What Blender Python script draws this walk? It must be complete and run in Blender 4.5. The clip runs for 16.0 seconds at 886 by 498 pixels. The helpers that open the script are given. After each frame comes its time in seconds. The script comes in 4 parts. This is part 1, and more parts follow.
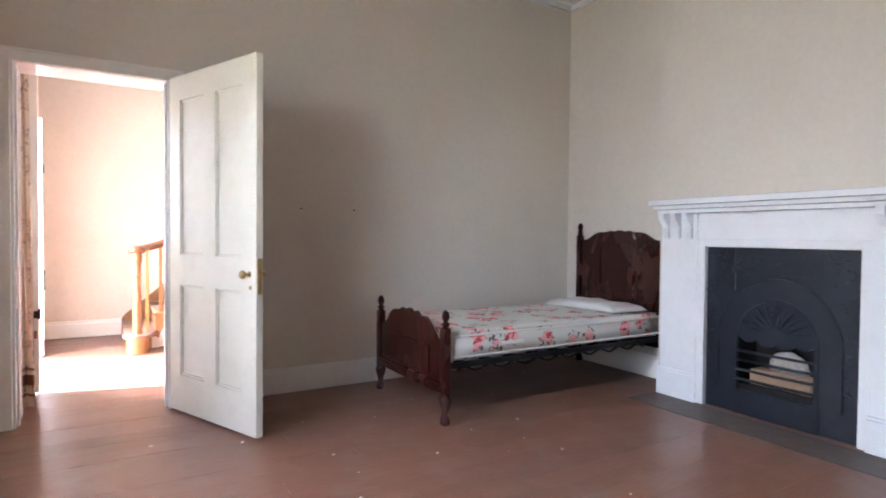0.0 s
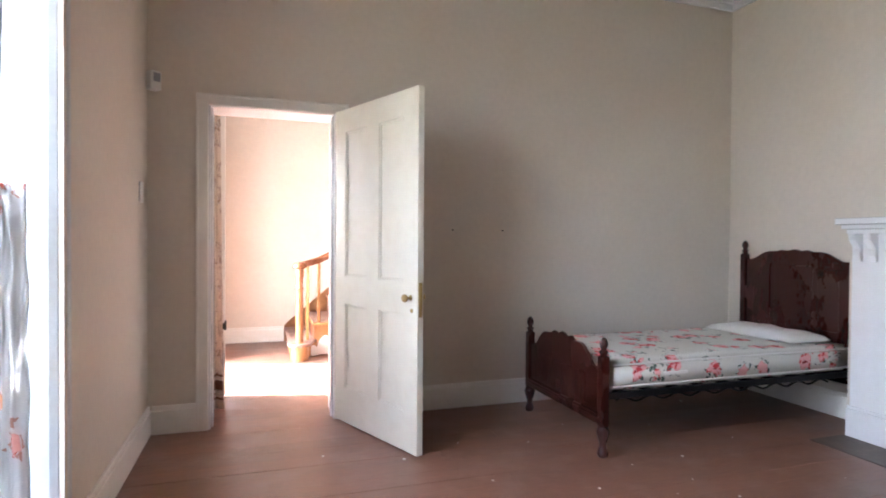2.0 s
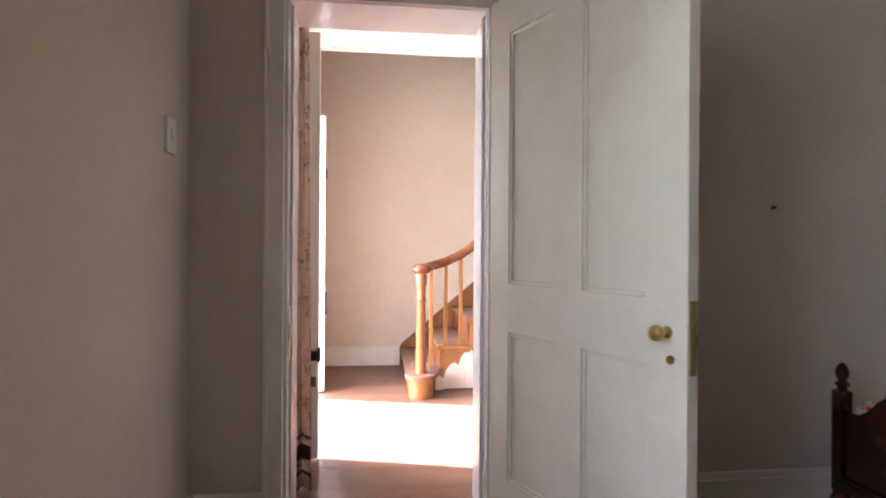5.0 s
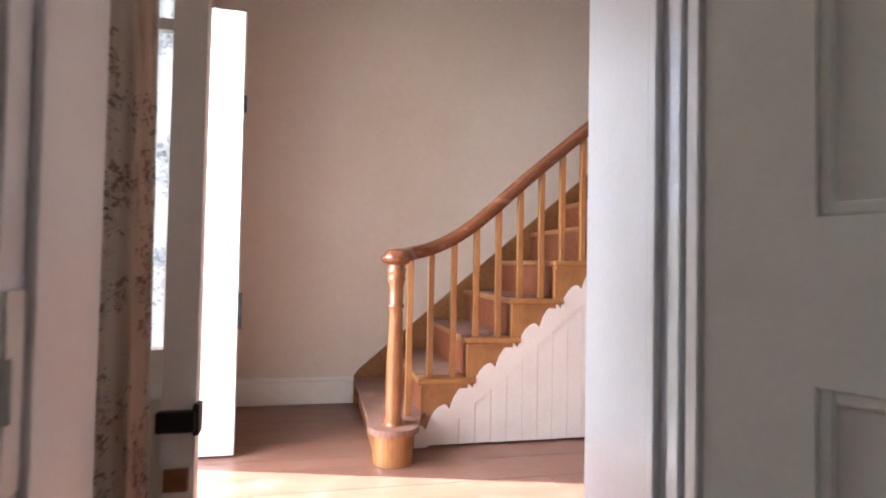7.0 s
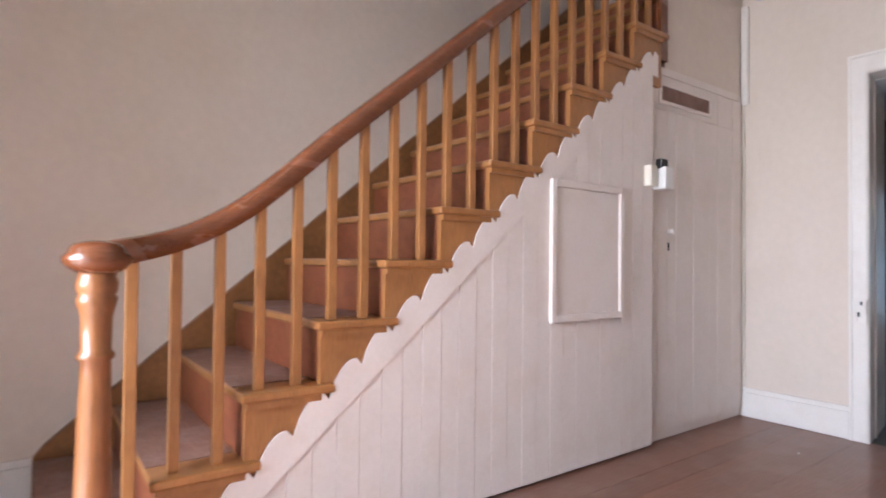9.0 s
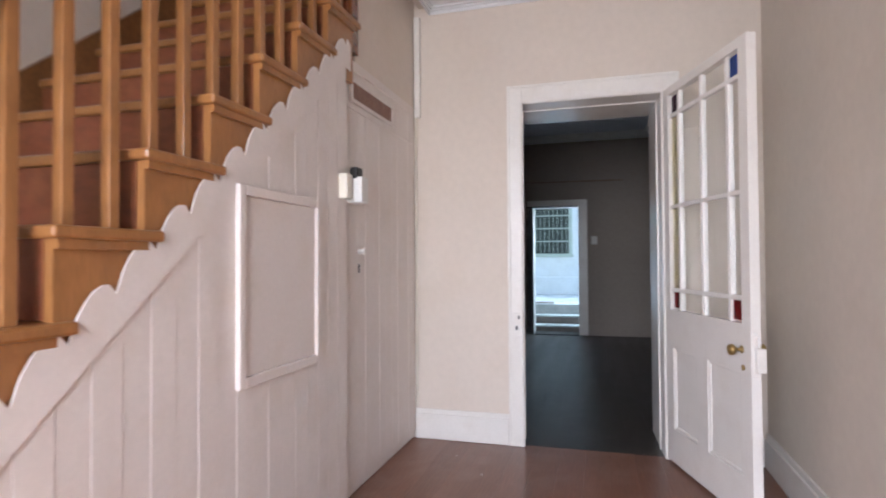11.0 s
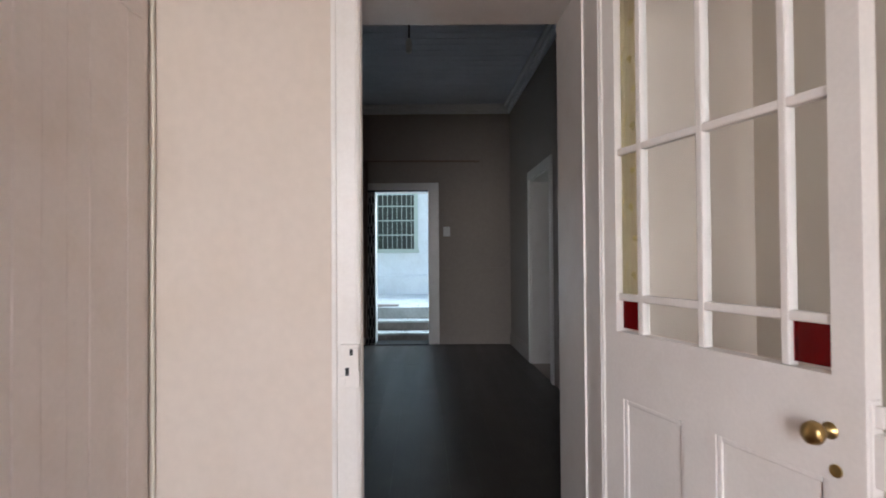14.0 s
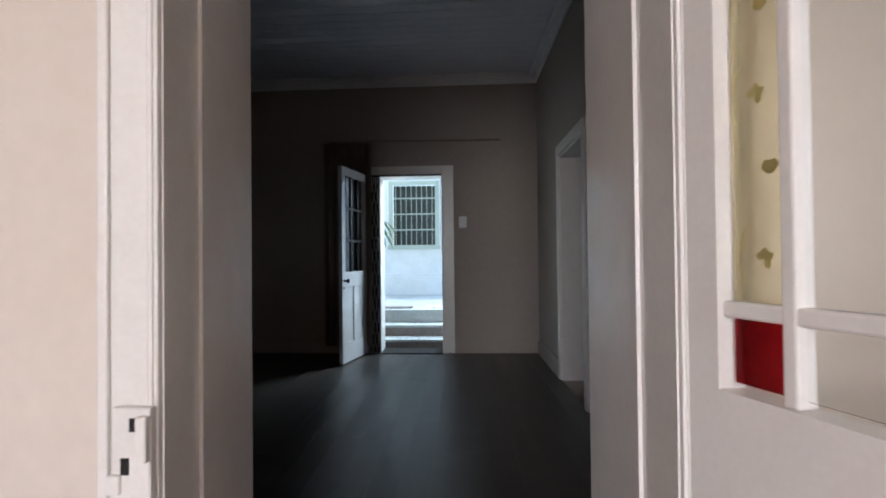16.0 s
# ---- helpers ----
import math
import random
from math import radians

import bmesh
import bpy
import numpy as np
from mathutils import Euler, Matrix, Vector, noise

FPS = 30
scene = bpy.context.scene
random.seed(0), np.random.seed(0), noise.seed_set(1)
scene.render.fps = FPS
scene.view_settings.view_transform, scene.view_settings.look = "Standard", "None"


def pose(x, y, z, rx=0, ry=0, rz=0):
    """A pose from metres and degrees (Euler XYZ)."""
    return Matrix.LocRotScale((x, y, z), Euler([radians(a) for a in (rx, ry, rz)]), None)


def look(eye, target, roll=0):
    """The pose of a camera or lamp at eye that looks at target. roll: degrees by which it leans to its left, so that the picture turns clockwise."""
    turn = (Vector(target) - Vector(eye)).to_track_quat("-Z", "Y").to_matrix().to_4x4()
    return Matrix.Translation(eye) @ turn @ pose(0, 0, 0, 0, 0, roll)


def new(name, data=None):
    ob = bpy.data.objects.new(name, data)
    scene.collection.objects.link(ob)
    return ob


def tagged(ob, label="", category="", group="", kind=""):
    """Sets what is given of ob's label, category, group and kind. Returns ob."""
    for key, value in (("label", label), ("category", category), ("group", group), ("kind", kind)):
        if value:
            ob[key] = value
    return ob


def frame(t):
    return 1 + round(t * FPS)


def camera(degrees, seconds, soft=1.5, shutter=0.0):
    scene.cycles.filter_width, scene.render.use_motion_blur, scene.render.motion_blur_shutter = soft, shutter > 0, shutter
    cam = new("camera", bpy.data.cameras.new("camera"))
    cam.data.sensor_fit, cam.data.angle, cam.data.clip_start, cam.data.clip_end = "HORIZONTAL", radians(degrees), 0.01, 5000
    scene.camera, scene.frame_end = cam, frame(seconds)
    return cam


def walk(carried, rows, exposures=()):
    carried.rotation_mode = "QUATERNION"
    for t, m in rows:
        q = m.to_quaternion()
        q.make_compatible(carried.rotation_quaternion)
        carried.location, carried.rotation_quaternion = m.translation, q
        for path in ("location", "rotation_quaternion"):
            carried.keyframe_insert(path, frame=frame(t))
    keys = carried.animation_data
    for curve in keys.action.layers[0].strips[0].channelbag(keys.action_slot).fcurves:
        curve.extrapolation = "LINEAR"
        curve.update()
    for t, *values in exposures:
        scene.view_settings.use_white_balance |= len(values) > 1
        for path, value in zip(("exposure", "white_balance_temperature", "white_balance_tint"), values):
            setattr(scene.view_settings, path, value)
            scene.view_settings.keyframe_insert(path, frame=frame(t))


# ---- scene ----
cam = camera(76.7, 16.0, 1.8, 0.4)
PATH = [
    (0, (0.85, 0.321, 1.153), (1.874, 2.038, 1.106), 0.5),
    (0.5, (0.805, 0.342, 1.164), (1.719, 2.12, 1.121), 0.4),
    (1, (0.757, 0.356, 1.191), (1.559, 2.188, 1.153), 0.4),
    (1.5, (0.715, 0.377, 1.226), (1.426, 2.246, 1.192), 0.4),
    (2, (0.69, 0.403, 1.262), (1.309, 2.304, 1.233), 0.4),
    (2.5, (0.694, 0.458, 1.3), (1.184, 2.397, 1.272), 0.3),
    (3, (0.702, 0.635, 1.313), (1.012, 2.61, 1.282), 0.2),
    (3.5, (0.701, 0.916, 1.291), (0.941, 2.901, 1.262), 0.3),
    (4, (0.743, 1.323, 1.258), (0.968, 3.311, 1.227), 0.4),
    (4.2, (0.742, 1.466, 1.256), (0.97, 3.453, 1.225), 0.4),
    (6.5, (0.687, 3.388, 0.924), (1.017, 5.359, 0.991), 1.0),
    (7, (0.695, 3.731, 0.956), (1.136, 5.682, 1.013), 1.1),
    (7.5, (0.71, 4.033, 0.978), (1.238, 5.962, 1.022), 0.7),
    (8, (0.761, 4.342, 0.972), (1.455, 6.217, 1.015), 0.9),
    (8.5, (0.86, 4.625, 0.998), (1.801, 6.389, 1.02), 0.9),
    (9, (0.952, 4.853, 0.993), (2.133, 6.466, 1.032), 0.6),
    (9.5, (0.993, 5.043, 1.085), (2.42, 6.445, 1.11), 0.6),
    (10, (1.063, 5.222, 1.13), (2.725, 6.334, 1.155), 0.6),
    (10.2, (1.092, 5.274, 1.144), (2.821, 6.28, 1.172), 0.3),
    (12.3, (1.918, 5.758, 1.072), (3.917, 5.803, 1.115), -0.3),
    (12.5, (2.015, 5.766, 1.077), (4.015, 5.795, 1.116), -0.3),
    (13, (2.304, 5.746, 1.064), (4.304, 5.752, 1.103), -0.3),
    (13.5, (2.568, 5.722, 1.068), (4.568, 5.719, 1.101), -0.3),
    (14, (2.868, 5.698, 1.078), (4.868, 5.695, 1.108), -0.4),
    (14.5, (3.137, 5.625, 1.072), (5.137, 5.621, 1.099), -0.6),
    (15, (3.401, 5.56, 1.058), (5.4, 5.578, 1.085), -0.5),
    (15.5, (3.642, 5.511, 1.038), (5.641, 5.569, 1.066), -0.4),
    (16, (3.858, 5.469, 1.023), (5.854, 5.598, 1.053), -0.6),
]
EXPOSURES = [(0.0, 4.85, 5650, 15), (2.0, 4.8, 5700, 15), (3.5, 4.3, 5750, 15), (4.2, 4.1, 5850, 15), (6.5, 3.1, 5800, 15), (8.0, 2.75, 5600, 15),
             (9.5, 2.75, 5500, 15), (12.5, 2.5, 5900, 15), (14.0, 2.5, 6000, 15), (16.0, 2.7, 5950, 15)]
walk(cam, [(t, look(*p)) for t, *p in PATH], EXPOSURES)

# ---- light ----
SUN_WAY = Vector((0.86, -0.235, -0.76)).normalized()
world = bpy.data.worlds.new("sky")
scene.world = world
world.use_nodes = True
_n = world.node_tree.nodes
_sky = _n.new("ShaderNodeTexSky")
_sky.sky_type, _sky.sun_disc = "NISHITA", False
_sky.sun_elevation = math.asin(-SUN_WAY.z)
_sky.sun_rotation = math.atan2(-SUN_WAY.x, -SUN_WAY.y)
world.node_tree.links.new(_sky.outputs[0], _n["Background"].inputs[0])
_n["Background"].inputs[1].default_value = 0.06
sun = new("sun", bpy.data.lights.new("sun", "SUN"))
sun.data.energy, sun.data.angle, sun.data.color = 5.0, radians(0.6), (1, 0.95, 0.87)
sun.matrix_world = look((0, 0, 8), Vector((0, 0, 8)) + SUN_WAY)


def window_lamp(name, eye, target, width, height, watts, colour, spread):
    """The sky's light in one opening."""
    lamp = new(name, bpy.data.lights.new(name, "AREA"))
    lamp.data.shape, lamp.data.size, lamp.data.size_y = "RECTANGLE", width, height
    lamp.data.energy, lamp.data.color, lamp.data.spread = watts, colour, radians(spread)
    lamp.matrix_world = look(eye, target)


window_lamp("bedroom_window_light", (-1.5, 2.1, 2.5), (1, 2.15, 0.5), 2.2, 2.4, 5.6, (0.93, 0.97, 1.0), 125)
window_lamp("front_door_light", (-1.7, 5.95, 2.0), (1, 5.95, 0.9), 2.6, 2.6, 50, (1.0, 0.98, 0.97), 150)

window_lamp("courtyard_sky_light", (11.6, 5.0, 2.9), (9.4, 6.75, 1.0), 1.4, 1.2, 24, (0.80, 0.97, 1.0), 150)


# ---- materials ----
def material(name, base, rough=0.6, metal=0.0, spread=0.12, scale=3.0, grain=60.0, bump=0.15, stretch=(1, 1, 1), stain=None, stain_amount=0.0, island=0.0, spec=0.5, coat=0.0):
    """A surface with tone changes at two scales, fine relief and optional stains."""
    m = bpy.data.materials.new(name)
    m.use_nodes = True
    n, l = m.node_tree.nodes, m.node_tree.links
    b = n["Principled BSDF"]
    b.inputs["Roughness"].default_value, b.inputs["Metallic"].default_value = rough, metal
    b.inputs["Specular IOR Level"].default_value = spec
    b.inputs["Coat Weight"].default_value = coat
    tc, mp = n.new("ShaderNodeTexCoord"), n.new("ShaderNodeMapping")
    mp.inputs["Scale"].default_value = stretch
    l.new(tc.outputs["Object"], mp.inputs["Vector"])
    big, fine = n.new("ShaderNodeTexNoise"), n.new("ShaderNodeTexNoise")
    for t, s, d in ((big, scale, 4.0), (fine, grain, 6.0)):
        t.inputs["Scale"].default_value, t.inputs["Detail"].default_value = s, d
        l.new(mp.outputs[0], t.inputs["Vector"])
    mix = n.new("ShaderNodeMath")
    mix.operation = "ADD"
    l.new(big.outputs[0], mix.inputs[0]), l.new(fine.outputs[0], mix.inputs[1])
    last = mix.outputs[0]
    if island:
        info, rnd = n.new("ShaderNodeObjectInfo"), n.new("ShaderNodeMath")
        rnd.operation, rnd.inputs[1].default_value = "MULTIPLY_ADD", island
        l.new(info.outputs["Random"], rnd.inputs[0]), l.new(last, rnd.inputs[2])
        last = rnd.outputs[0]
    ramp = n.new("ShaderNodeMapRange")
    ramp.inputs[1].default_value, ramp.inputs[2].default_value = 0.6, 1.4 + island
    ramp.inputs[3].default_value, ramp.inputs[4].default_value = 1 - spread, 1 + spread
    l.new(last, ramp.inputs[0])
    tint = n.new("ShaderNodeMix")
    tint.data_type, tint.blend_type = "RGBA", "MULTIPLY"
    tint.inputs[0].default_value = 1
    tint.inputs[6].default_value = (*base, 1)
    l.new(ramp.outputs[0], tint.inputs[7])
    colour = tint.outputs[2]
    if stain:
        sn, sr, sm = n.new("ShaderNodeTexNoise"), n.new("ShaderNodeMapRange"), n.new("ShaderNodeMix")
        sn.inputs["Scale"].default_value, sn.inputs["Detail"].default_value = scale * 2.3, 8.0
        l.new(tc.outputs["Object"], sn.inputs["Vector"]), l.new(sn.outputs[0], sr.inputs[0])
        sr.inputs[1].default_value, sr.inputs[2].default_value = 0.48, 0.85
        sr.inputs[4].default_value = stain_amount
        sm.data_type = "RGBA"
        sm.inputs[7].default_value = (*stain, 1)
        l.new(sr.outputs[0], sm.inputs[0]), l.new(colour, sm.inputs[6])
        colour = sm.outputs[2]
    l.new(colour, b.inputs["Base Color"])
    rr = n.new("ShaderNodeMapRange")
    rr.inputs[1].default_value, rr.inputs[2].default_value = 0.3, 0.7
    rr.inputs[3].default_value, rr.inputs[4].default_value = max(rough - 0.04, 0.03), min(rough + 0.04, 1)
    l.new(big.outputs[0], rr.inputs[0]), l.new(rr.outputs[0], b.inputs["Roughness"])
    bp = n.new("ShaderNodeBump")
    bp.inputs["Strength"].default_value, bp.inputs["Distance"].default_value = bump, 0.002
    l.new(fine.outputs[0], bp.inputs["Height"]), l.new(bp.outputs[0], b.inputs["Normal"])
    return m


PLASTER = material("cream_plaster", (0.64, 0.575, 0.495), 0.75, spread=0.05, scale=1.3, grain=25, bump=0.12, stain=(0.60, 0.50, 0.38), stain_amount=0.25)
HALL_PLASTER = material("warm_plaster", (0.68, 0.60, 0.515), 0.7, spread=0.05, scale=1.2, grain=25, bump=0.12, stain=(0.60, 0.48, 0.35), stain_amount=0.3)
# The back room's dimness is put into this plaster, darker than the hall's.
FAR_PLASTER = material("dimmed_plaster", (0.36, 0.31, 0.265), 0.8, spread=0.08, scale=1.2, grain=25, bump=0.25, stain=(0.36, 0.31, 0.26), stain_amount=0.4)
REVEAL = material("white_distemper", (0.55, 0.57, 0.58), 0.6, spread=0.06, scale=3, grain=40)
WHITE = material("white_gloss_paint", (0.78, 0.75, 0.70), 0.33, spread=0.05, scale=5, grain=90, bump=0.1, stain=(0.55, 0.46, 0.34), stain_amount=0.18)
DOORPAINT = material("cream_door_paint", (0.77, 0.73, 0.62), 0.36, spread=0.05, scale=4, grain=90, bump=0.12, stain=(0.6, 0.52, 0.38), stain_amount=0.3)
BLUEWHITE = material("cool_white_paint", (0.80, 0.80, 0.81), 0.18, spread=0.04, scale=4, grain=90, bump=0.1, stain=(0.6, 0.55, 0.48), stain_amount=0.15)
HALLDOOR = material("warm_white_door_paint", (0.80, 0.765, 0.72), 0.22, spread=0.05, scale=4, grain=90, bump=0.12, stain=(0.6, 0.52, 0.42), stain_amount=0.22)
BOARDPAINT = material("painted_boards", (0.74, 0.675, 0.625), 0.5, spread=0.05, scale=3, grain=60, stain=(0.58, 0.47, 0.34), stain_amount=0.3)
CEIL = material("ceiling_paint", (0.74, 0.74, 0.74), 0.7, spread=0.05)
CEILBOARD = material("ceiling_boards", (0.66, 0.68, 0.74), 0.6, spread=0.1)
FLOORWOOD = material("worn_red_floor_wood", (0.195, 0.092, 0.06), 0.34, spread=0.35, scale=2.2, grain=34, bump=0.3, stretch=(0.25, 3, 1), stain=(0.28, 0.18, 0.14), stain_amount=0.65, island=0.28)
# Dark boards, taken darker still so the colour carries the room's dimness.
FARFLOOR = material("dimmed_dark_floor_wood", (0.034, 0.028, 0.023), 0.4, spread=0.5, scale=2.2, grain=34, bump=0.45, stretch=(0.25, 3, 1), stain=(0.075, 0.065, 0.058), stain_amount=0.6, island=0.6)
MAHOGANY = material("dark_mahogany", (0.030, 0.0062, 0.0045), 0.26, spread=0.14, scale=4, grain=30, stretch=(1, 1.5, 0.7), coat=0.15, spec=0.35)
PINE = material("golden_varnished_pine", (0.33, 0.145, 0.042), 0.36, spread=0.25, scale=5, grain=50, stretch=(3, 3, 0.4), stain=(0.17, 0.07, 0.022), stain_amount=0.6, coat=0.25)
RAILWOOD = material("red_brown_handrail", (0.165, 0.055, 0.020), 0.25, spread=0.3, scale=6, grain=50, stretch=(0.5, 3, 3), coat=0.4)
NEWELWOOD = material("brown_newel_wood", (0.25, 0.10, 0.032), 0.3, spread=0.3, scale=5, grain=50, stretch=(3, 3, 0.4), stain=(0.12, 0.045, 0.018), stain_amount=0.6, coat=0.35)
TREADWOOD = material("dusty_tread_wood", (0.22, 0.115, 0.080), 0.55, spread=0.3, scale=4, grain=40, stretch=(3, 0.5, 1), stain=(0.38, 0.29, 0.25), stain_amount=0.6)
# Base deepened to carry the shade that falls on the upper risers.
RISERWOOD = material("shaded_red_riser_wood", (0.21, 0.062, 0.026), 0.45, spread=0.3, scale=4, grain=40, stretch=(3, 0.5, 1), stain=(0.30, 0.12, 0.04), stain_amount=0.6)
DARKSTRING = material("brown_wall_string", (0.23, 0.10, 0.034), 0.4, spread=0.3, scale=4, grain=40)
CASTIRON = material("black_cast_iron", (0.012, 0.016, 0.026), 0.4, 0.1, spread=0.3, scale=6, grain=40, bump=0.12, stain=(0.05, 0.06, 0.08), stain_amount=0.15)
SOOT = material("soot", (0.012, 0.011, 0.010), 0.9)
ASH = material("pale_ash", (0.55, 0.50, 0.45), 0.9, spread=0.3)
FIREBRICK = material("fire_brick", (0.42, 0.28, 0.18), 0.9, spread=0.25)
HEARTH = material("slate_hearth", (0.10, 0.078, 0.068), 0.5, spread=0.3, scale=5, stain=(0.2, 0.15, 0.12), stain_amount=0.5)
BRASS = material("aged_brass", (0.42, 0.30, 0.12), 0.3, 1.0, spread=0.2)
BLACKMETAL = material("black_iron", (0.02, 0.02, 0.02), 0.4, 0.6)
PLASTIC = material("white_plastic", (0.75, 0.75, 0.72), 0.4, spread=0.03)
GREYPLASTIC = material("grey_plastic", (0.33, 0.34, 0.37), 0.4, spread=0.03)
LINEN = material("white_linen", (0.72, 0.70, 0.67), 0.9, spread=0.06, scale=6, grain=200)
HONEY = material("honey_chair_wood", (0.36, 0.15, 0.04), 0.3, spread=0.25, scale=5, grain=50, stretch=(1, 1, 3), coat=0.3)
CONCRETE = material("pale_paving", (0.46, 0.50, 0.50), 0.85, spread=0.2, scale=3, grain=30, stain=(0.25, 0.28, 0.27), stain_amount=0.5)
STEPSTONE = material("stained_step", (0.22, 0.19, 0.17), 0.8, spread=0.3, scale=4, grain=30)
YARDWALL = material("white_limewash", (0.72, 0.79, 0.80), 0.85, spread=0.06, scale=2, grain=30, stain=(0.55, 0.6, 0.58), stain_amount=0.4)
GREENTRIM = material("pale_green_frame", (0.42, 0.52, 0.46), 0.5, spread=0.1)
EARTH = material("dry_grass_ground", (0.17, 0.16, 0.08), 0.95, spread=0.4, scale=1.5, grain=20)
LEAF = material("leaf", (0.06, 0.13, 0.035), 0.5, spread=0.4, scale=5)
BARK = material("bark", (0.12, 0.085, 0.06), 0.9, spread=0.4, bump=0.6)
DARKCURTAIN = material("dark_curtain", (0.27, 0.21, 0.17), 0.95, spread=0.3)
LITTER = material("dry_leaf_litter", (0.13, 0.10, 0.06), 0.9, spread=0.4)


def glass(name, colour=(1, 1, 1), rough=0.0):
    m = bpy.data.materials.new(name)
    m.use_nodes = True
    b = m.node_tree.nodes["Principled BSDF"]
    b.inputs["Base Color"].default_value = (*colour, 1)
    b.inputs["Transmission Weight"].default_value, b.inputs["Roughness"].default_value, b.inputs["IOR"].default_value = 1, rough, 1.2
    return m


GLASS = glass("clear_glass", (0.94, 0.96, 0.95))
REDGLASS, BLUEGLASS, PURPLEGLASS = glass("red_glass", (0.30, 0.008, 0.012)), glass("blue_glass", (0.03, 0.09, 0.5)), glass("purple_glass", (0.10, 0.03, 0.07))
ETCHED = glass("etched_glass", (0.86, 0.83, 0.62), 0.25)
DARKGLASS = material("dark_window_glass", (0.02, 0.035, 0.03), 0.35, spread=0.6, scale=6)


def floral(name, ground, flower, leaf, scale, chance, rough=0.9, axes="XZ"):
    """Printed cloth: scattered blooms with darker hearts and leaves round them."""
    m = material(name, ground, rough, spread=0.05, scale=8, grain=220, bump=0.2)
    n, l = m.node_tree.nodes, m.node_tree.links
    b = n["Principled BSDF"]
    old = b.inputs["Base Color"].links[0].from_socket
    tc, warp, add = n.new("ShaderNodeTexCoord"), n.new("ShaderNodeTexNoise"), n.new("ShaderNodeMix")
    warp.inputs["Scale"].default_value, warp.inputs["Detail"].default_value = scale * 3.5, 3
    add.data_type, add.blend_type = "RGBA", "LINEAR_LIGHT"
    add.inputs[0].default_value = 0.045
    l.new(tc.outputs["Object"], warp.inputs["Vector"])
    l.new(tc.outputs["Object"], add.inputs[6]), l.new(warp.outputs["Color"], add.inputs[7])
    v = n.new("ShaderNodeTexVoronoi")
    v.inputs["Scale"].default_value = scale
    l.new(add.outputs[2], v.inputs["Vector"])
    sep = n.new("ShaderNodeSeparateColor")
    l.new(v.outputs["Color"], sep.inputs[0])

    def compare(op, a, value):
        q = n.new("ShaderNodeMath")
        q.operation, q.inputs[1].default_value = op, value
        l.new(a, q.inputs[0])
        return q.outputs[0]

    def product(a, c):
        q = n.new("ShaderNodeMath")
        q.operation = "MULTIPLY"
        l.new(a, q.inputs[0]), l.new(c, q.inputs[1])
        return q.outputs[0]

    def over(under, mask, colour):
        q = n.new("ShaderNodeMix")
        q.data_type = "RGBA"
        q.inputs[7].default_value = (*colour, 1)
        l.new(mask, q.inputs[0]), l.new(under, q.inputs[6])
        return q.outputs[2]

    blooms = compare("LESS_THAN", sep.outputs[0], chance)
    small = n.new("ShaderNodeTexVoronoi")
    small.inputs["Scale"].default_value = scale * 3.2
    l.new(add.outputs[2], small.inputs["Vector"])
    ring = product(compare("LESS_THAN", v.outputs["Distance"], 0.62), compare("LESS_THAN", small.outputs["Distance"], 0.36))
    c = over(old, product(ring, blooms), leaf)
    c = over(c, product(compare("LESS_THAN", v.outputs["Distance"], 0.40), blooms), flower)
    petals = product(compare("GREATER_THAN", small.outputs["Distance"], 0.42), compare("LESS_THAN", v.outputs["Distance"], 0.38))
    c = over(c, product(petals, blooms), tuple(min(1, 0.35 + 0.75 * q) for q in flower))
    c = over(c, product(compare("LESS_THAN", v.outputs["Distance"], 0.12), blooms), tuple(0.45 * q for q in flower))
    l.new(c, b.inputs["Base Color"])
    return m


ROSES = floral("rose_print_ticking", (0.62, 0.60, 0.55), (0.58, 0.05, 0.06), (0.07, 0.11, 0.09), 7.5, 0.66)
DRAPE = floral("faded_brown_print_curtain", (0.66, 0.56, 0.47), (0.30, 0.19, 0.13), (0.36, 0.26, 0.20), 13, 0.75)
SPRIG = floral("white_sprig_curtain", (0.62, 0.62, 0.63), (0.45, 0.10, 0.07), (0.42, 0.24, 0.20), 8, 0.2)
LACE = floral("lace_net", (0.70, 0.74, 0.76), (0.16, 0.20, 0.23), (0.25, 0.30, 0.34), 13, 0.75)

LACE.node_tree.nodes["Principled BSDF"].inputs["Alpha"].default_value = 0.82


# ---- mesh helpers ----
# the back room and courtyard are laid out in their own axes, which run slightly askew to the hall
BACK = Matrix(((0.9225, 0, 0, 0.333), (0.0339, 0.9225, 0, 0.268), (0, 0, 0.93, 0), (0, 0, 0, 1)))
BACK_SITE = [False]


def part(name, bm, mat, parent=None, label="", smooth=False):
    """One mesh object from a bmesh."""
    me = bpy.data.meshes.new(name)
    if BACK_SITE[0] and not (parent and parent.matrix_basis.translation.length > 0.001):
        bm.transform(BACK)
    bmesh.ops.recalc_face_normals(bm, faces=bm.faces)
    bm.to_mesh(me)
    bm.free()
    me.materials.append(mat)
    if smooth:
        for f in me.polygons:
            f.use_smooth = True
    ob = new(name, me)
    if parent:
        ob.parent = parent
    if label:
        ob["label"] = label
    return ob


def add_box(bm, x0, x1, y0, y1, z0, z1, bevel=0.0):
    g = bmesh.ops.create_cube(bm, size=1)["verts"]
    for v in g:
        v.co = Vector((x0 + (v.co.x + 0.5) * (x1 - x0), y0 + (v.co.y + 0.5) * (y1 - y0), z0 + (v.co.z + 0.5) * (z1 - z0)))
    if bevel:
        bmesh.ops.bevel(bm, geom=list({e for v in g for e in v.link_edges}), offset=bevel, segments=2, affect="EDGES", profile=0.5)
    return bm


def box(x0, x1, y0, y1, z0, z1, bevel=0.0):
    return add_box(bmesh.new(), x0, x1, y0, y1, z0, z1, bevel)


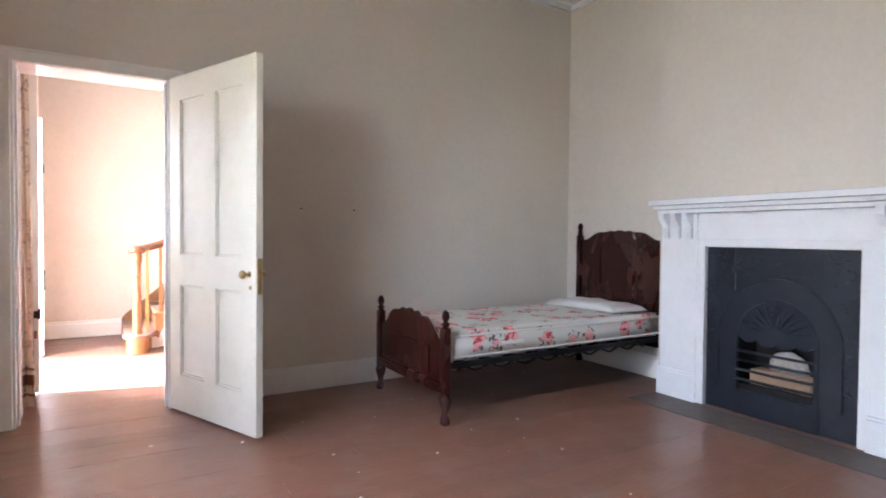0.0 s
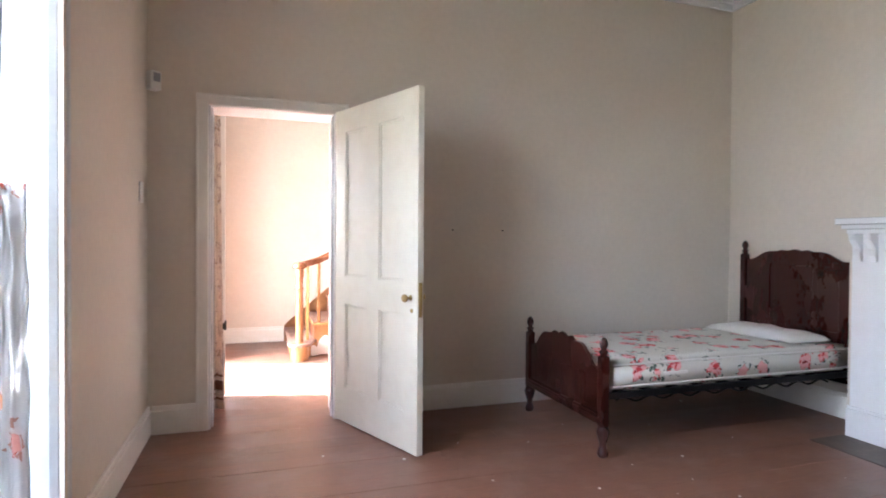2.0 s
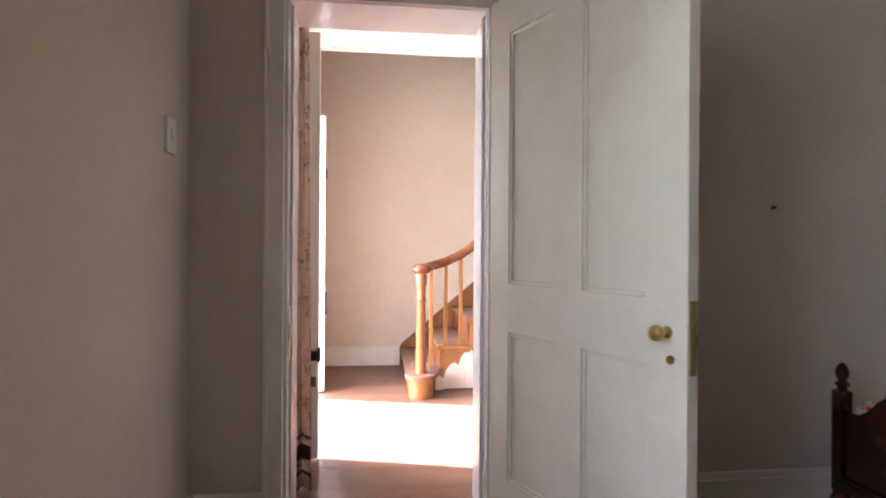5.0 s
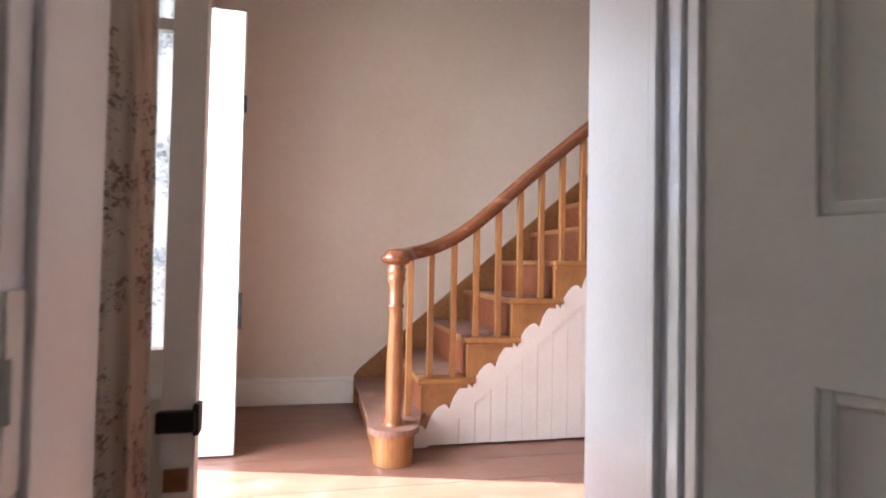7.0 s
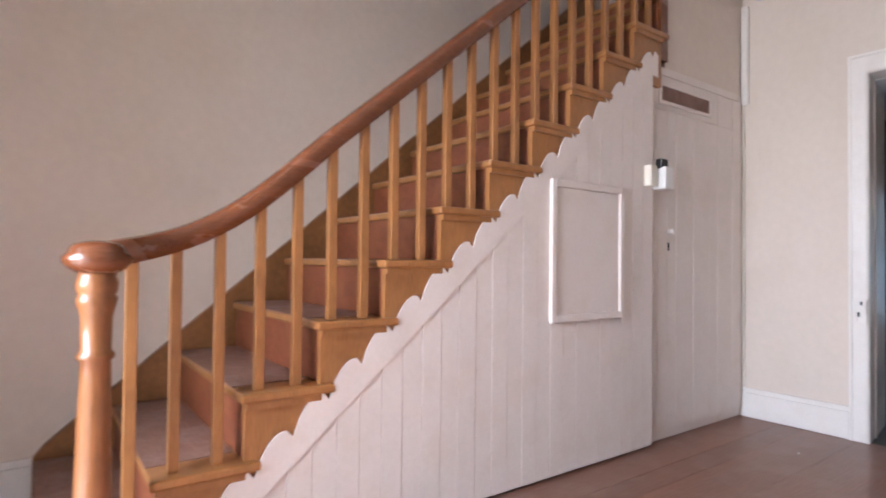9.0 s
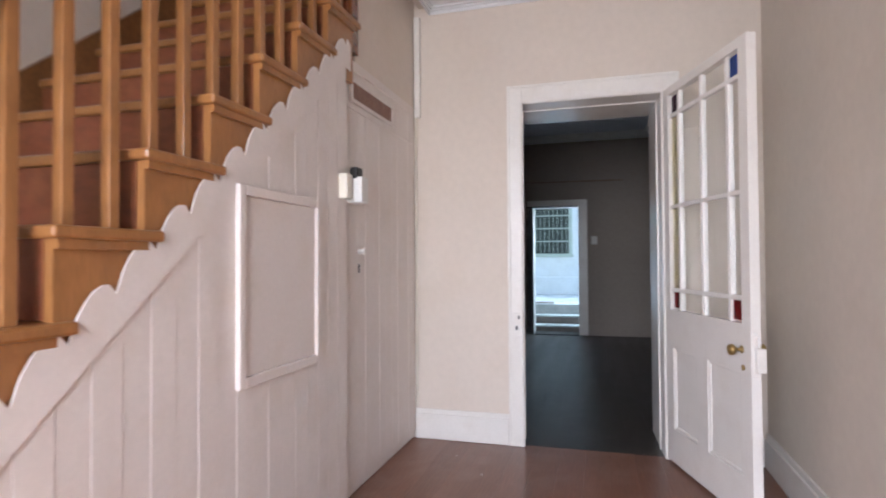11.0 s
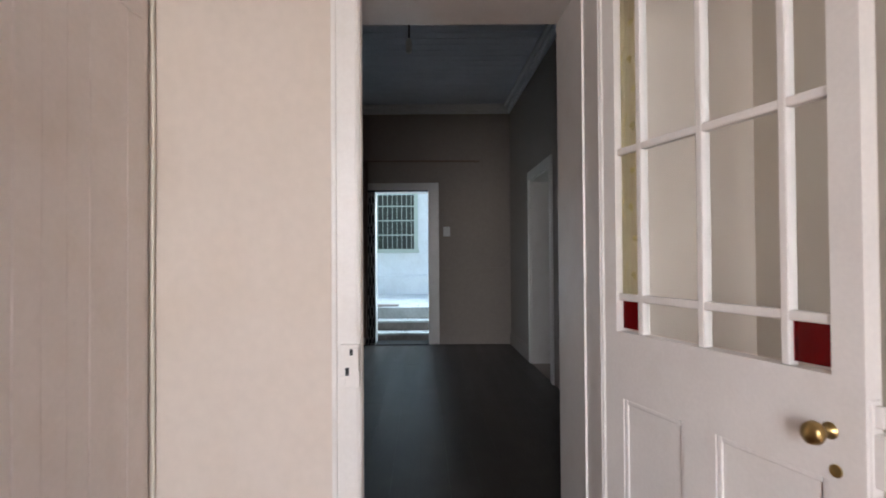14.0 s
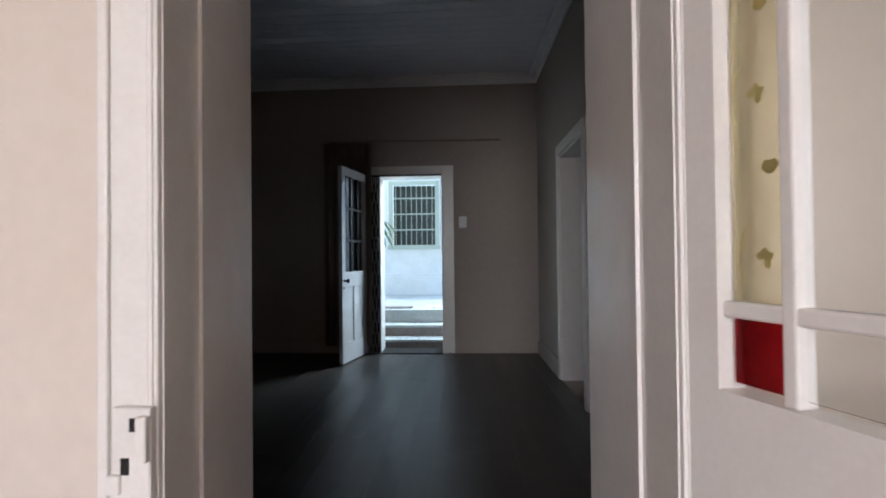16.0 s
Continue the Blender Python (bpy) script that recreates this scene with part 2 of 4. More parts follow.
def boxes(*list_of, bevel=0.0):
    bm = bmesh.new()
    for b in list_of:
        add_box(bm, *b, bevel=bevel)
    return bm


def add_lathe(bm, profile, at=(0, 0, 0), n=16, m=None):
    """Turned shape round z from (radius, height) pairs."""
    rings = []
    for r, z in profile:
        rings.append([bm.verts.new(Vector((r * math.cos(2 * math.pi * i / n), r * math.sin(2 * math.pi * i / n), z))) for i in range(n)])
    for a, b in zip(rings, rings[1:]):
        for i in range(n):
            bm.faces.new((a[i], a[(i + 1) % n], b[(i + 1) % n], b[i]))
    bm.faces.new(rings[0][::-1]), bm.faces.new(rings[-1])
    for ring in rings:
        for v in ring:
            v.co = (m @ v.co if m else v.co) + Vector(at)
    return bm


def lathe(profile, at=(0, 0, 0), n=16, m=None):
    return add_lathe(bmesh.new(), profile, at, n, m)


def outline(points, depth, m=None, bevel=0.0):
    """A flat shape from (u, v) points, given thickness: u along x, v along z, depth along y."""
    bm = bmesh.new()
    front = [bm.verts.new((u, 0, v)) for u, v in points]
    f = bm.faces.new(front)
    r = bmesh.ops.extrude_face_region(bm, geom=[f])
    for v in r["geom"]:
        if isinstance(v, bmesh.types.BMVert):
            v.co.y += depth
    if bevel:
        bmesh.ops.bevel(bm, geom=[e for e in bm.edges if len(e.link_faces) == 2 and e.calc_face_angle(0) > 1.0], offset=bevel, segments=2, affect="EDGES")
    bmesh.ops.triangulate(bm, faces=[q for q in bm.faces if len(q.verts) > 4])
    if m:
        bm.transform(m)
    return bm


def tube(points, r, n=8):
    """A round bar along points."""
    bm = bmesh.new()
    rings = []
    for i, p in enumerate(points):
        a, b = Vector(points[max(i - 1, 0)]), Vector(points[min(i + 1, len(points) - 1)])
        q = (b - a).to_track_quat("Z", "Y")
        rr = r[i] if isinstance(r, (list, tuple)) else r
        rings.append([bm.verts.new(Vector(p) + q @ Vector((rr * math.cos(2 * math.pi * k / n), rr * math.sin(2 * math.pi * k / n), 0))) for k in range(n)])
    for a, b in zip(rings, rings[1:]):
        for k in range(n):
            bm.faces.new((a[k], a[(k + 1) % n], b[(k + 1) % n], b[k]))
    bm.faces.new(rings[0][::-1]), bm.faces.new(rings[-1])
    return bm


def holder(name, at=(0, 0, 0), rz=0.0):
    ob = new(name)
    ob.matrix_basis = pose(*at, 0, 0, rz)
    if BACK_SITE[0] and ob.matrix_basis.translation.length > 0.001:
        ob.matrix_basis = pose(*(BACK @ Vector(at)), 0, 0, rz) @ Matrix.Diagonal((0.9225, 0.9225, 0.93, 1))
    return ob


def structure(ob, label, category):
    return tagged(ob, label, category, kind="structure")


# ---- large structure ----
ROOM_E, DOORWALL, HALL_S, HALL_E, HALL_N, PANEL_Y = 4.705, 4.40, 4.66, 4.72, 7.65, 6.63
WALL_B = 5.222
CEIL_Z, HALL_Z, FAR_W, FAR_E, FAR_Z = 3.44, 2.735, 5.30, 10.32, 3.22

structure(part("ground", box(-300, 300, -300, 300, -0.5, -0.32), EARTH), "dry grass and earth around the house", "ground")
structure(part("wall_west", boxes((-0.36, 0, -1.0, 1.5, -0.3, 5.4), (-0.36, 0, 2.8, 5.22, -0.3, 5.4), (-0.36, 0, 6.68, 8.0, -0.3, 5.4),
                                  (-0.36, 0, 1.5, 2.8, -0.3, 0.22), (-0.36, 0, 1.5, 2.8, 2.72, 5.4), (-0.36, 0, 5.22, 6.68, 2.36, 5.4)), PLASTER), "thick cream plastered outer wall", "wall")
structure(part("wall_south", box(0, 5.0, -1.0, -0.7, -0.3, CEIL_Z), PLASTER), "cream plastered bedroom wall", "wall")
structure(part("wall_east", box(ROOM_E, 5.0, -0.7, DOORWALL, -0.3, CEIL_Z), PLASTER), "cream plastered bedroom wall behind the bed", "wall")
structure(part("chimney_breast", boxes((4.43, ROOM_E, 2.67, 3.115, 0, CEIL_Z), (4.43, ROOM_E, 1.40, 1.81, 0, CEIL_Z), (4.43, ROOM_E, 1.81, 2.67, 1.07, CEIL_Z)), PLASTER), "cream plastered chimney breast", "chimney breast")
structure(part("wall_between_bedroom_and_hall", boxes((0, 0.355, DOORWALL, HALL_S, -0.3, CEIL_Z), (1.19, 5.0, DOORWALL, HALL_S, -0.3, CEIL_Z), (0.355, 1.19, DOORWALL, HALL_S, 2.15, CEIL_Z)), PLASTER), "cream plastered wall with a doorway", "wall")
structure(part("wall_hall_east", boxes((HALL_E, WALL_B, HALL_S, 5.168, -0.3, 5.4), (HALL_E, WALL_B, 6.052, 8.0, -0.3, 5.4), (HALL_E, WALL_B, 5.168, 6.052, 2.08, 5.4)), HALL_PLASTER), "thick cream wall with a deep doorway", "wall")
structure(part("wall_hall_north", box(-0.0, HALL_E, HALL_N, 8.0, -0.3, 5.4), HALL_PLASTER), "warm cream plastered wall beside the stairs", "wall")
structure(part("wall_over_hall", box(0, HALL_E, 6.56, 6.63, HALL_Z + 0.004, 5.4), HALL_PLASTER), "plastered wall above the hall ceiling", "wall")
structure(part("ceiling_bedroom", box(-0.36, 5.0, -1.0, HALL_S, CEIL_Z, CEIL_Z + 0.15), CEIL), "white painted bedroom ceiling", "ceiling")
structure(part("ceiling_hall", box(0, HALL_E, HALL_S, 6.56, HALL_Z, HALL_Z + 0.15), CEIL), "white painted hall ceiling", "ceiling")
structure(part("ceiling_stairwell", box(-0.36, WALL_B, 4.0, 8.0, 5.4, 5.5), CEIL), "white ceiling over the stairwell", "ceiling")
BACK_SITE[0] = True
bm = box(FAR_W, 10.7, 4.0, 9.3, FAR_Z, FAR_Z + 0.15)
for k in range(34):
    add_box(bm, 5.302 + 0.15 * k, 5.302 + 0.15 * k + 0.138, 4.584, 9.0, FAR_Z - 0.015, FAR_Z + 0.01)
structure(part("ceiling_back_room", bm, CEILBOARD), "grey painted tongue and groove board ceiling", "ceiling")
BACK_SITE[0] = False
# Unseen mass above the house, added to keep the sun off the courtyard.
structure(part("unseen_upper_storey", boxes((FAR_W, 10.62, 4.0, 9.3, FAR_Z + 0.16, 6.6), (-0.36, 5.0, -1.0, 3.99, CEIL_Z + 0.16, 6.6)), YARDWALL), "unseen plain upper storey, added to shade the courtyard", "wall")
BACK_SITE[0] = True
# Last five boxes: an added lobby that keeps the side doorway dark.
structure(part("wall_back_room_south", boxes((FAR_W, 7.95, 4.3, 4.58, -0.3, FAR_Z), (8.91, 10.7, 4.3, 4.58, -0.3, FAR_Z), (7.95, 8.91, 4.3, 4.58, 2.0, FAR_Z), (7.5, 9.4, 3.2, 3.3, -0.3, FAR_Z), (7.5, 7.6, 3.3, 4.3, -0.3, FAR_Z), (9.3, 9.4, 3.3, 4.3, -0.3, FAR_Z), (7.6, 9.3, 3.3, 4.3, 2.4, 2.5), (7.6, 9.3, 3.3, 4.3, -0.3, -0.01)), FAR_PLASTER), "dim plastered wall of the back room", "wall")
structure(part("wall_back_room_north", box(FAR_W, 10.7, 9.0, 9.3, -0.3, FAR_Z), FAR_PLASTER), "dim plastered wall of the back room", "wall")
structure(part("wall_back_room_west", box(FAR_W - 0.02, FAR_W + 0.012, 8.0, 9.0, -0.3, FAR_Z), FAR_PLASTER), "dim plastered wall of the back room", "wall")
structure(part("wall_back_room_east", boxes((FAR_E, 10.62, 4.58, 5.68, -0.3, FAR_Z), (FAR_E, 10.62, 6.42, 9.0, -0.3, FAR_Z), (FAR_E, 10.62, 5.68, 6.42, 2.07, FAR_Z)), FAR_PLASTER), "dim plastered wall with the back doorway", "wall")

BACK_SITE[0] = False


def cornice(name, runs, z, mat=CEIL, size=1.0):
    """Stepped plaster moulding; runs are (x0, x1, y0, y1, inward x, inward y)."""
    bm = bmesh.new()
    for x0, x1, y0, y1, ix, iy in runs:
        for d, h0, h1 in ((0.025, 0.115, 0.06), (0.05, 0.06, 0.03), (0.09, 0.03, 0.0)):
            d, h0, h1 = d * size, h0 * size, h1 * size
            add_box(bm, min(x0, x0 + ix * d), max(x1, x1 + ix * d), min(y0, y0 + iy * d), max(y1, y1 + iy * d), z - h0, z - h1 - 0.001, 0.004 * size)
    return structure(part(name, bm, mat), "white plaster cornice", "cornice")


cornice("cornice_bedroom", [(0, ROOM_E, 4.399, 4.399, 0, -1), (ROOM_E - 0.001, ROOM_E - 0.001, 3.115, 4.4, -1, 0), (4.429, 4.429, 1.4, 3.115, -1, 0), (0.001, 0.001, -0.7, 4.4, 1, 0)], CEIL_Z)
cornice("cornice_hall", [(0, HALL_E, 4.661, 4.661, 0, 1), (HALL_E - 0.001, HALL_E - 0.001, HALL_S, 6.56, -1, 0), (0, HALL_E, 6.559, 6.559, 0, -1)], HALL_Z, CEIL, 0.4)
BACK_SITE[0] = True
cornice("cornice_back_room", [(FAR_W, FAR_E, 4.581, 4.581, 0, 1), (10.319, 10.319, 4.58, 9, -1, 0)], FAR_Z - 0.02)

BACK_SITE[0] = False


def baseboard(runs, h=0.185, mat=WHITE):
    """Skirting with a moulded top; runs are (x0, x1, y0, y1, inward x, inward y)."""
    for x0, x1, y0, y1, ix, iy in runs:
        bm = bmesh.new()
        for d, z0, z1 in ((0.022, 0, h - 0.03), (0.014, h - 0.031, h)):
            add_box(bm, min(x0, x0 + ix * d), max(x1, x1 + ix * d), min(y0, y0 + iy * d), max(y1, y1 + iy * d), z0, z1, 0.004)
        structure(part("baseboard", bm, mat), "painted wooden skirting board", "baseboard")


baseboard([(0.001, 0.001, 2.84, 4.398, 1, 0), (0.024, 0.288, 4.399, 4.399, 0, -1), (1.287, ROOM_E - 0.024, 4.399, 4.399, 0, -1), (ROOM_E - 0.001, ROOM_E - 0.001, 3.12, 4.398, -1, 0),
           (HALL_E - 0.001, HALL_E - 0.001, 6.062, 6.655, -1, 0), (0.001, 0.001, 6.7, 7.648, 1, 0), (0.024, 0.965, 7.649, 7.649, 0, -1), (1.3, HALL_E - 0.025, 4.661, 4.661, 0, 1), (HALL_E - 0.001, HALL_E - 0.001, 4.684, 5.08, -1, 0)])
BACK_SITE[0] = True
# Skirting and rail share the plaster colour darkened for the dim room.
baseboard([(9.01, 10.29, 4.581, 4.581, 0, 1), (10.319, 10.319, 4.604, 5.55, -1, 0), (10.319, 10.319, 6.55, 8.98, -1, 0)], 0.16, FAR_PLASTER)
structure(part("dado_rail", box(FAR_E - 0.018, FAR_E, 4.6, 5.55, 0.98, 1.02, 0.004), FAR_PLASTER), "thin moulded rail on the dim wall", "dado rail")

BACK_SITE[0] = False


def floor(name, x0, x1, y0, y1, width, mat, label):
    """A floor of single boards running along x, on a dark bed."""
    base = structure(part(name, box(x0, x1, y0, y1, -0.3, -0.022), SOOT), label, "floor")
    n = round((y1 - y0) / width)
    w = (y1 - y0) / n
    for k in range(n):
        cut = x0 + (x1 - x0) * (0.3 + 0.4 * ((k * 0.618) % 1))
        for a, b in ((x0, cut - 0.001), (cut + 0.001, x1)):
            lift = 0.0005 * math.sin(k * 2.4 + a)
            part("floor_board", box(a, b, y0 + k * w + 0.0004, y0 + (k + 1) * w - 0.0004, -0.022, -0.002 + lift), mat, base)


structure(part("architrave_bedroom_door", boxes((0.288, 0.362, 4.374, 4.399, 0, 2.217), (1.183, 1.277, 4.374, 4.399, 0, 2.217), (0.362, 1.183, 4.374, 4.399, 2.143, 2.217),
                                                 (0.288, 0.304, 4.366, 4.374, 0, 2.217), (1.261, 1.277, 4.366, 4.374, 0, 2.217), (0.304, 1.261, 4.366, 4.374, 2.201, 2.217), bevel=0.003), WHITE), "chipped white moulded door surround", "architrave")
structure(part("jamb_bedroom_door", boxes((0.356, 0.378, 4.392, 4.675, 0, 2.148), (1.178, 1.189, 4.404, 4.675, 0, 2.148), (0.378, 1.178, 4.392, 4.675, 2.138, 2.148), (0.378, 0.39, 4.444, 4.466, 0, 2.138), (1.166, 1.178, 4.444, 4.466, 0, 2.138), bevel=0.003), BLUEWHITE), "glossy white door lining, paint chipped", "door lining")
structure(part("architrave_hall_side", boxes((0.285, 0.358, 4.661, 4.684, 0, 2.213), (1.187, 1.26, 4.661, 4.684, 0, 2.213), (0.358, 1.187, 4.661, 4.684, 2.15, 2.213), bevel=0.003), WHITE), "white moulded door surround", "architrave")
AW = HALL_E - 0.001
structure(part("architrave_back_room_door", boxes((AW - 0.025, AW, 5.966, 6.058, 0, 2.175), (AW - 0.025, AW, 5.083, 5.177, 0, 2.175), (AW - 0.025, AW, 5.177, 5.966, 2.066, 2.175),
                                                   (AW - 0.035, AW - 0.025, 6.041, 6.058, 0, 2.175), (AW - 0.035, AW - 0.025, 5.083, 5.1, 0, 2.175), (AW - 0.035, AW - 0.025, 5.1, 6.041, 2.158, 2.175),
                                                   (AW - 0.029, AW - 0.025, 5.972, 5.98, 0, 2.074), (AW - 0.029, AW - 0.025, 5.163, 5.171, 0, 2.074), (AW - 0.029, AW - 0.025, 5.171, 5.972, 2.074, 2.082), bevel=0.003), WHITE), "white moulded door surround", "architrave")
lining = structure(holder("jamb_back_room_door"), "deep panelled white door lining, splayed towards the back room", "door lining")


def splay(x0, x1, y0, y1, back, z1):
    """An upright board between two plan points, thickened to the wall behind it."""
    bm = outline([(x0, y0), (x1, y1), (x1, back), (x0, back)], z1)
    bm.transform(Matrix(((1, 0, 0, 0), (0, 0, 1, 0), (0, 1, 0, 0), (0, 0, 0, 1))))
    return bm


LX0, LX1 = HALL_E - 0.012, WALL_B + 0.01


def lining_y(x, side):
    k = (x - LX0) / (LX1 - LX0)
    return 5.964 + 0.076 * k if side > 0 else 5.18 + 0.027 * k


for side, back in ((1, 6.051), (-1, 5.1685)):
    part("side_board", splay(LX0, LX1, lining_y(LX0, side), lining_y(LX1, side), back, 2.064), HALLDOOR, lining)
    for a, b in ((4.862, 4.876),):
        part("moulding", splay(a, b, lining_y(a, side) - side * 0.007, lining_y(b, side) - side * 0.007, lining_y(b, side) + side * 0.002, 2.062), HALLDOOR, lining)
part("head_board", boxes((LX0, LX1, 5.181, 6.05, 2.064, 2.079), (4.862, 4.876, 5.195, 5.98, 2.056, 2.0635), bevel=0.002), HALLDOOR, lining)
BACK_SITE[0] = True
structure(part("architrave_back_door", boxes((10.295, 10.319, 5.55, 5.672, 0, 2.16), (10.295, 10.319, 6.428, 6.55, 0, 2.16), (10.295, 10.319, 5.672, 6.428, 2.06, 2.16), bevel=0.004), WHITE), "white moulded surround of the back doorway", "architrave")
structure(part("jamb_back_door", boxes((10.3, 10.64, 5.672, 5.692, 0, 2.075), (10.3, 10.64, 6.408, 6.428, 0, 2.075), (10.3, 10.64, 5.692, 6.408, 2.052, 2.075)), WHITE), "white door lining", "door lining")

BACK_SITE[0] = False


# ---- doors and windows ----
def panel_door(name, label, w, h, t, mat, hinge, rz, rails, glazed=None):
    """A framed door in the plane y = 0, hinge at x = 0, with recessed moulded panels given as (x0, x1, z0, z1)."""
    d = holder(name, hinge, rz)
    structure(d, label, "door")
    bm = bmesh.new()
    xs = sorted({0, w, *[p[0] for p in rails], *[p[1] for p in rails]})
    zs = sorted({0.006, h, *[p[2] for p in rails], *[p[3] for p in rails]})
    for xa, xb in zip(xs, xs[1:]):
        for z0, z1 in zip(zs, zs[1:]):
            solid = not any(p[0] <= xa and xb <= p[1] and p[2] <= z0 and z1 <= p[3] for p in rails)
            if solid:
                add_box(bm, xa, xb, 0, t, z0, z1)
    bmesh.ops.remove_doubles(bm, verts=bm.verts, dist=0.0001)
    part("frame", bm, mat, d)
    for p in rails:
        if glazed and p in glazed:
            continue
        bm = box(p[0], p[1], t * 0.26, t * 0.74, p[2], p[3])
        for y0, y1 in ((t * 0.07, t * 0.27), (t * 0.73, t * 0.93)):
            for a, b, c, e in ((p[0], p[0] + 0.016, p[2], p[3]), (p[1] - 0.016, p[1], p[2], p[3]), (p[0] + 0.016, p[1] - 0.016, p[2], p[2] + 0.016), (p[0] + 0.016, p[1] - 0.016, p[3] - 0.016, p[3])):
                add_box(bm, a, b, y0, y1, c, e, 0.004)
        part("panel", bm, mat, d)
    return d


def knob(parent, x, y, z, side, mat=BRASS):
    m = Matrix.Rotation(radians(90 * side), 4, "X")
    k = part("knob", lathe([(0.017, 0), (0.017, 0.002), (0.008, 0.004), (0.008, 0.026), (0.018, 0.031), (0.024, 0.042), (0.021, 0.054), (0.01, 0.059)], (x, y, z), 18, m), mat, parent, "aged round brass knob", True)
    part("keyhole_plate", lathe([(0.013, 0), (0.013, 0.003), (0.004, 0.004)], (x + 0.012, y, z - 0.075), 12, m), mat, parent)
    return k


leaf_way = math.degrees(math.atan2(3.505 - 4.372, 1.55 - 1.19))
bed_door = panel_door("door_1", "open cream four-panel wooden door with chipped paint", 0.935, 2.145, 0.042, DOORPAINT, (1.19, 4.37, 0.008), leaf_way,
                      [(0.13, 0.40, 0.24, 0.82), (0.535, 0.805, 0.24, 0.82), (0.13, 0.40, 1.01, 1.99), (0.535, 0.805, 1.01, 1.99)])
knob(bed_door, 0.87, 0.0, 0.92, 1), knob(bed_door, 0.87, 0.042, 0.92, -1)
part("lock_plate", boxes((0.933, 0.938, 0.008, 0.034, 0.81, 1.01), (0.937, 0.946, 0.014, 0.028, 0.89, 0.92), (0.937, 0.944, 0.014, 0.028, 0.94, 0.96)), BRASS, bed_door, "worn brass lock plate")
part("bolt_plate", box(0.87, 0.915, -0.003, 0.0, 2.05, 2.13), DOORPAINT, bed_door)
for z in (0.25, 1.1, 1.95):
    part("hinge", lathe([(0.008, 0), (0.008, 0.09)], (-0.002, 0.046, z), 8), DOORPAINT, bed_door)

hall_way = math.degrees(math.atan2(-0.262, -0.82))
GX, GZ = (0.07, 0.178, 0.42, 0.662, 0.77), (0.835, 0.942, 1.398, 1.90, 2.015)
GLAZED = [(GX[0], GX[-1], GZ[0], GZ[-1])]
hall_door = panel_door("door_2", "open white half-glazed door with coloured corner panes", 0.835, 2.06, 0.042, HALLDOOR, (4.70, 5.172, 0.008), hall_way,
                       GLAZED + [(0.10, 0.36, 0.19, 0.63), (0.47, 0.76, 0.19, 0.63)], GLAZED)
bm = bmesh.new()
for x in GX[1:-1]:
    add_box(bm, x - 0.011, x + 0.011, 0.006, 0.036, GZ[0], GZ[-1], 0.004)
for z in GZ[1:-1]:
    add_box(bm, GX[0], GX[-1], 0.0075, 0.0345, z - 0.011, z + 0.011, 0.004)
part("glazing_bar", bm, HALLDOOR, hall_door)
for i in range(4):
    for j in range(4):
        mat = GLASS
        if i in (0, 3) and j in (0, 3):
            mat = REDGLASS if j == 0 else (PURPLEGLASS if i == 0 else BLUEGLASS)
        elif i == 0:
            mat = ETCHED
        ob = part("pane", box(GX[i] + 0.01, GX[i + 1] - 0.01, 0.019, 0.023, GZ[j] + 0.01, GZ[j + 1] - 0.01), mat, hall_door)
        if mat is not GLASS:
            ob["label"] = {REDGLASS: "red glass corner pane", BLUEGLASS: "blue glass corner pane", PURPLEGLASS: "dark purple corner pane", ETCHED: "etched pane with yellow scrolls"}[mat]
        ob.visible_shadow = mat is not GLASS
YELLOW = material("yellow_stain", (0.80, 0.72, 0.46), 0.5, spread=0.3)


def petal(x, z, size, turn):
    """A flat painted petal lying on the pane."""
    m = Matrix.Translation((x, 0.0255, z)) @ Matrix.Rotation(radians(turn), 4, "Y") @ Matrix.Diagonal((1, 0.08, 1, 1))
    return lathe([(0.001, 0.0), (0.35 * size, 0.4 * size), (0.42 * size, 0.7 * size), (0.1 * size, size)], (0, 0, 0), 10, m)


for z0 in (0.96, 1.42):
    for k in range(4):
        z, x = z0 + 0.05 + 0.105 * k, 0.12 + 0.012 * math.sin(k * 2.1)
        if k % 2 == 0:
            arc = [(x + 0.022 * math.cos(a) - 0.012, 0.0252, z + 0.045 * math.sin(a)) for a in [1.7 + 0.3 * q for q in range(9)]]
            part("scroll", tube(arc, [0.0006, 0.001, 0.0014, 0.0016, 0.0016, 0.0014, 0.0012, 0.001, 0.0006], 5), YELLOW, hall_door, "faint yellow painted scroll")
        for turn in ((-70, 0, 70, 150) if k % 2 == 0 else (-25, 25)):
            part("painted_petal", petal(x + 0.006, z, 0.014 if k % 2 == 0 else 0.02, turn), YELLOW, hall_door)
knob(hall_door, 0.765, 0.042, 0.725, -1), knob(hall_door, 0.765, 0, 0.725, 1)
part("rim_lock", boxes((0.833, 0.841, 0.006, 0.036, 0.62, 0.80), (0.839, 0.863, 0.01, 0.05, 0.64, 0.74), (0.837, 0.855, 0.014, 0.03, 0.75, 0.79), bevel=0.003), HALLDOOR, hall_door, "painted rim lock on the door edge")

BACK_SITE[0] = True
back_way = math.degrees(math.atan2(0.115, -0.74))
BX, BZ = (0.09, 0.28, 0.47, 0.66), (0.95, 1.28, 1.62, 1.96)
back_door = panel_door("door_3", "open white half-glazed back door", 0.75, 2.05, 0.04, BLUEWHITE, (10.285, 6.60, 0.008), back_way, [(BX[0], BX[-1], BZ[0], BZ[-1]), (0.11, 0.33, 0.2, 0.8), (0.42, 0.64, 0.2, 0.8)], [(BX[0], BX[-1], BZ[0], BZ[-1])])
bm = bmesh.new()
for x in BX[1:-1]:
    add_box(bm, x - 0.011, x + 0.011, 0.006, 0.034, BZ[0], BZ[-1])
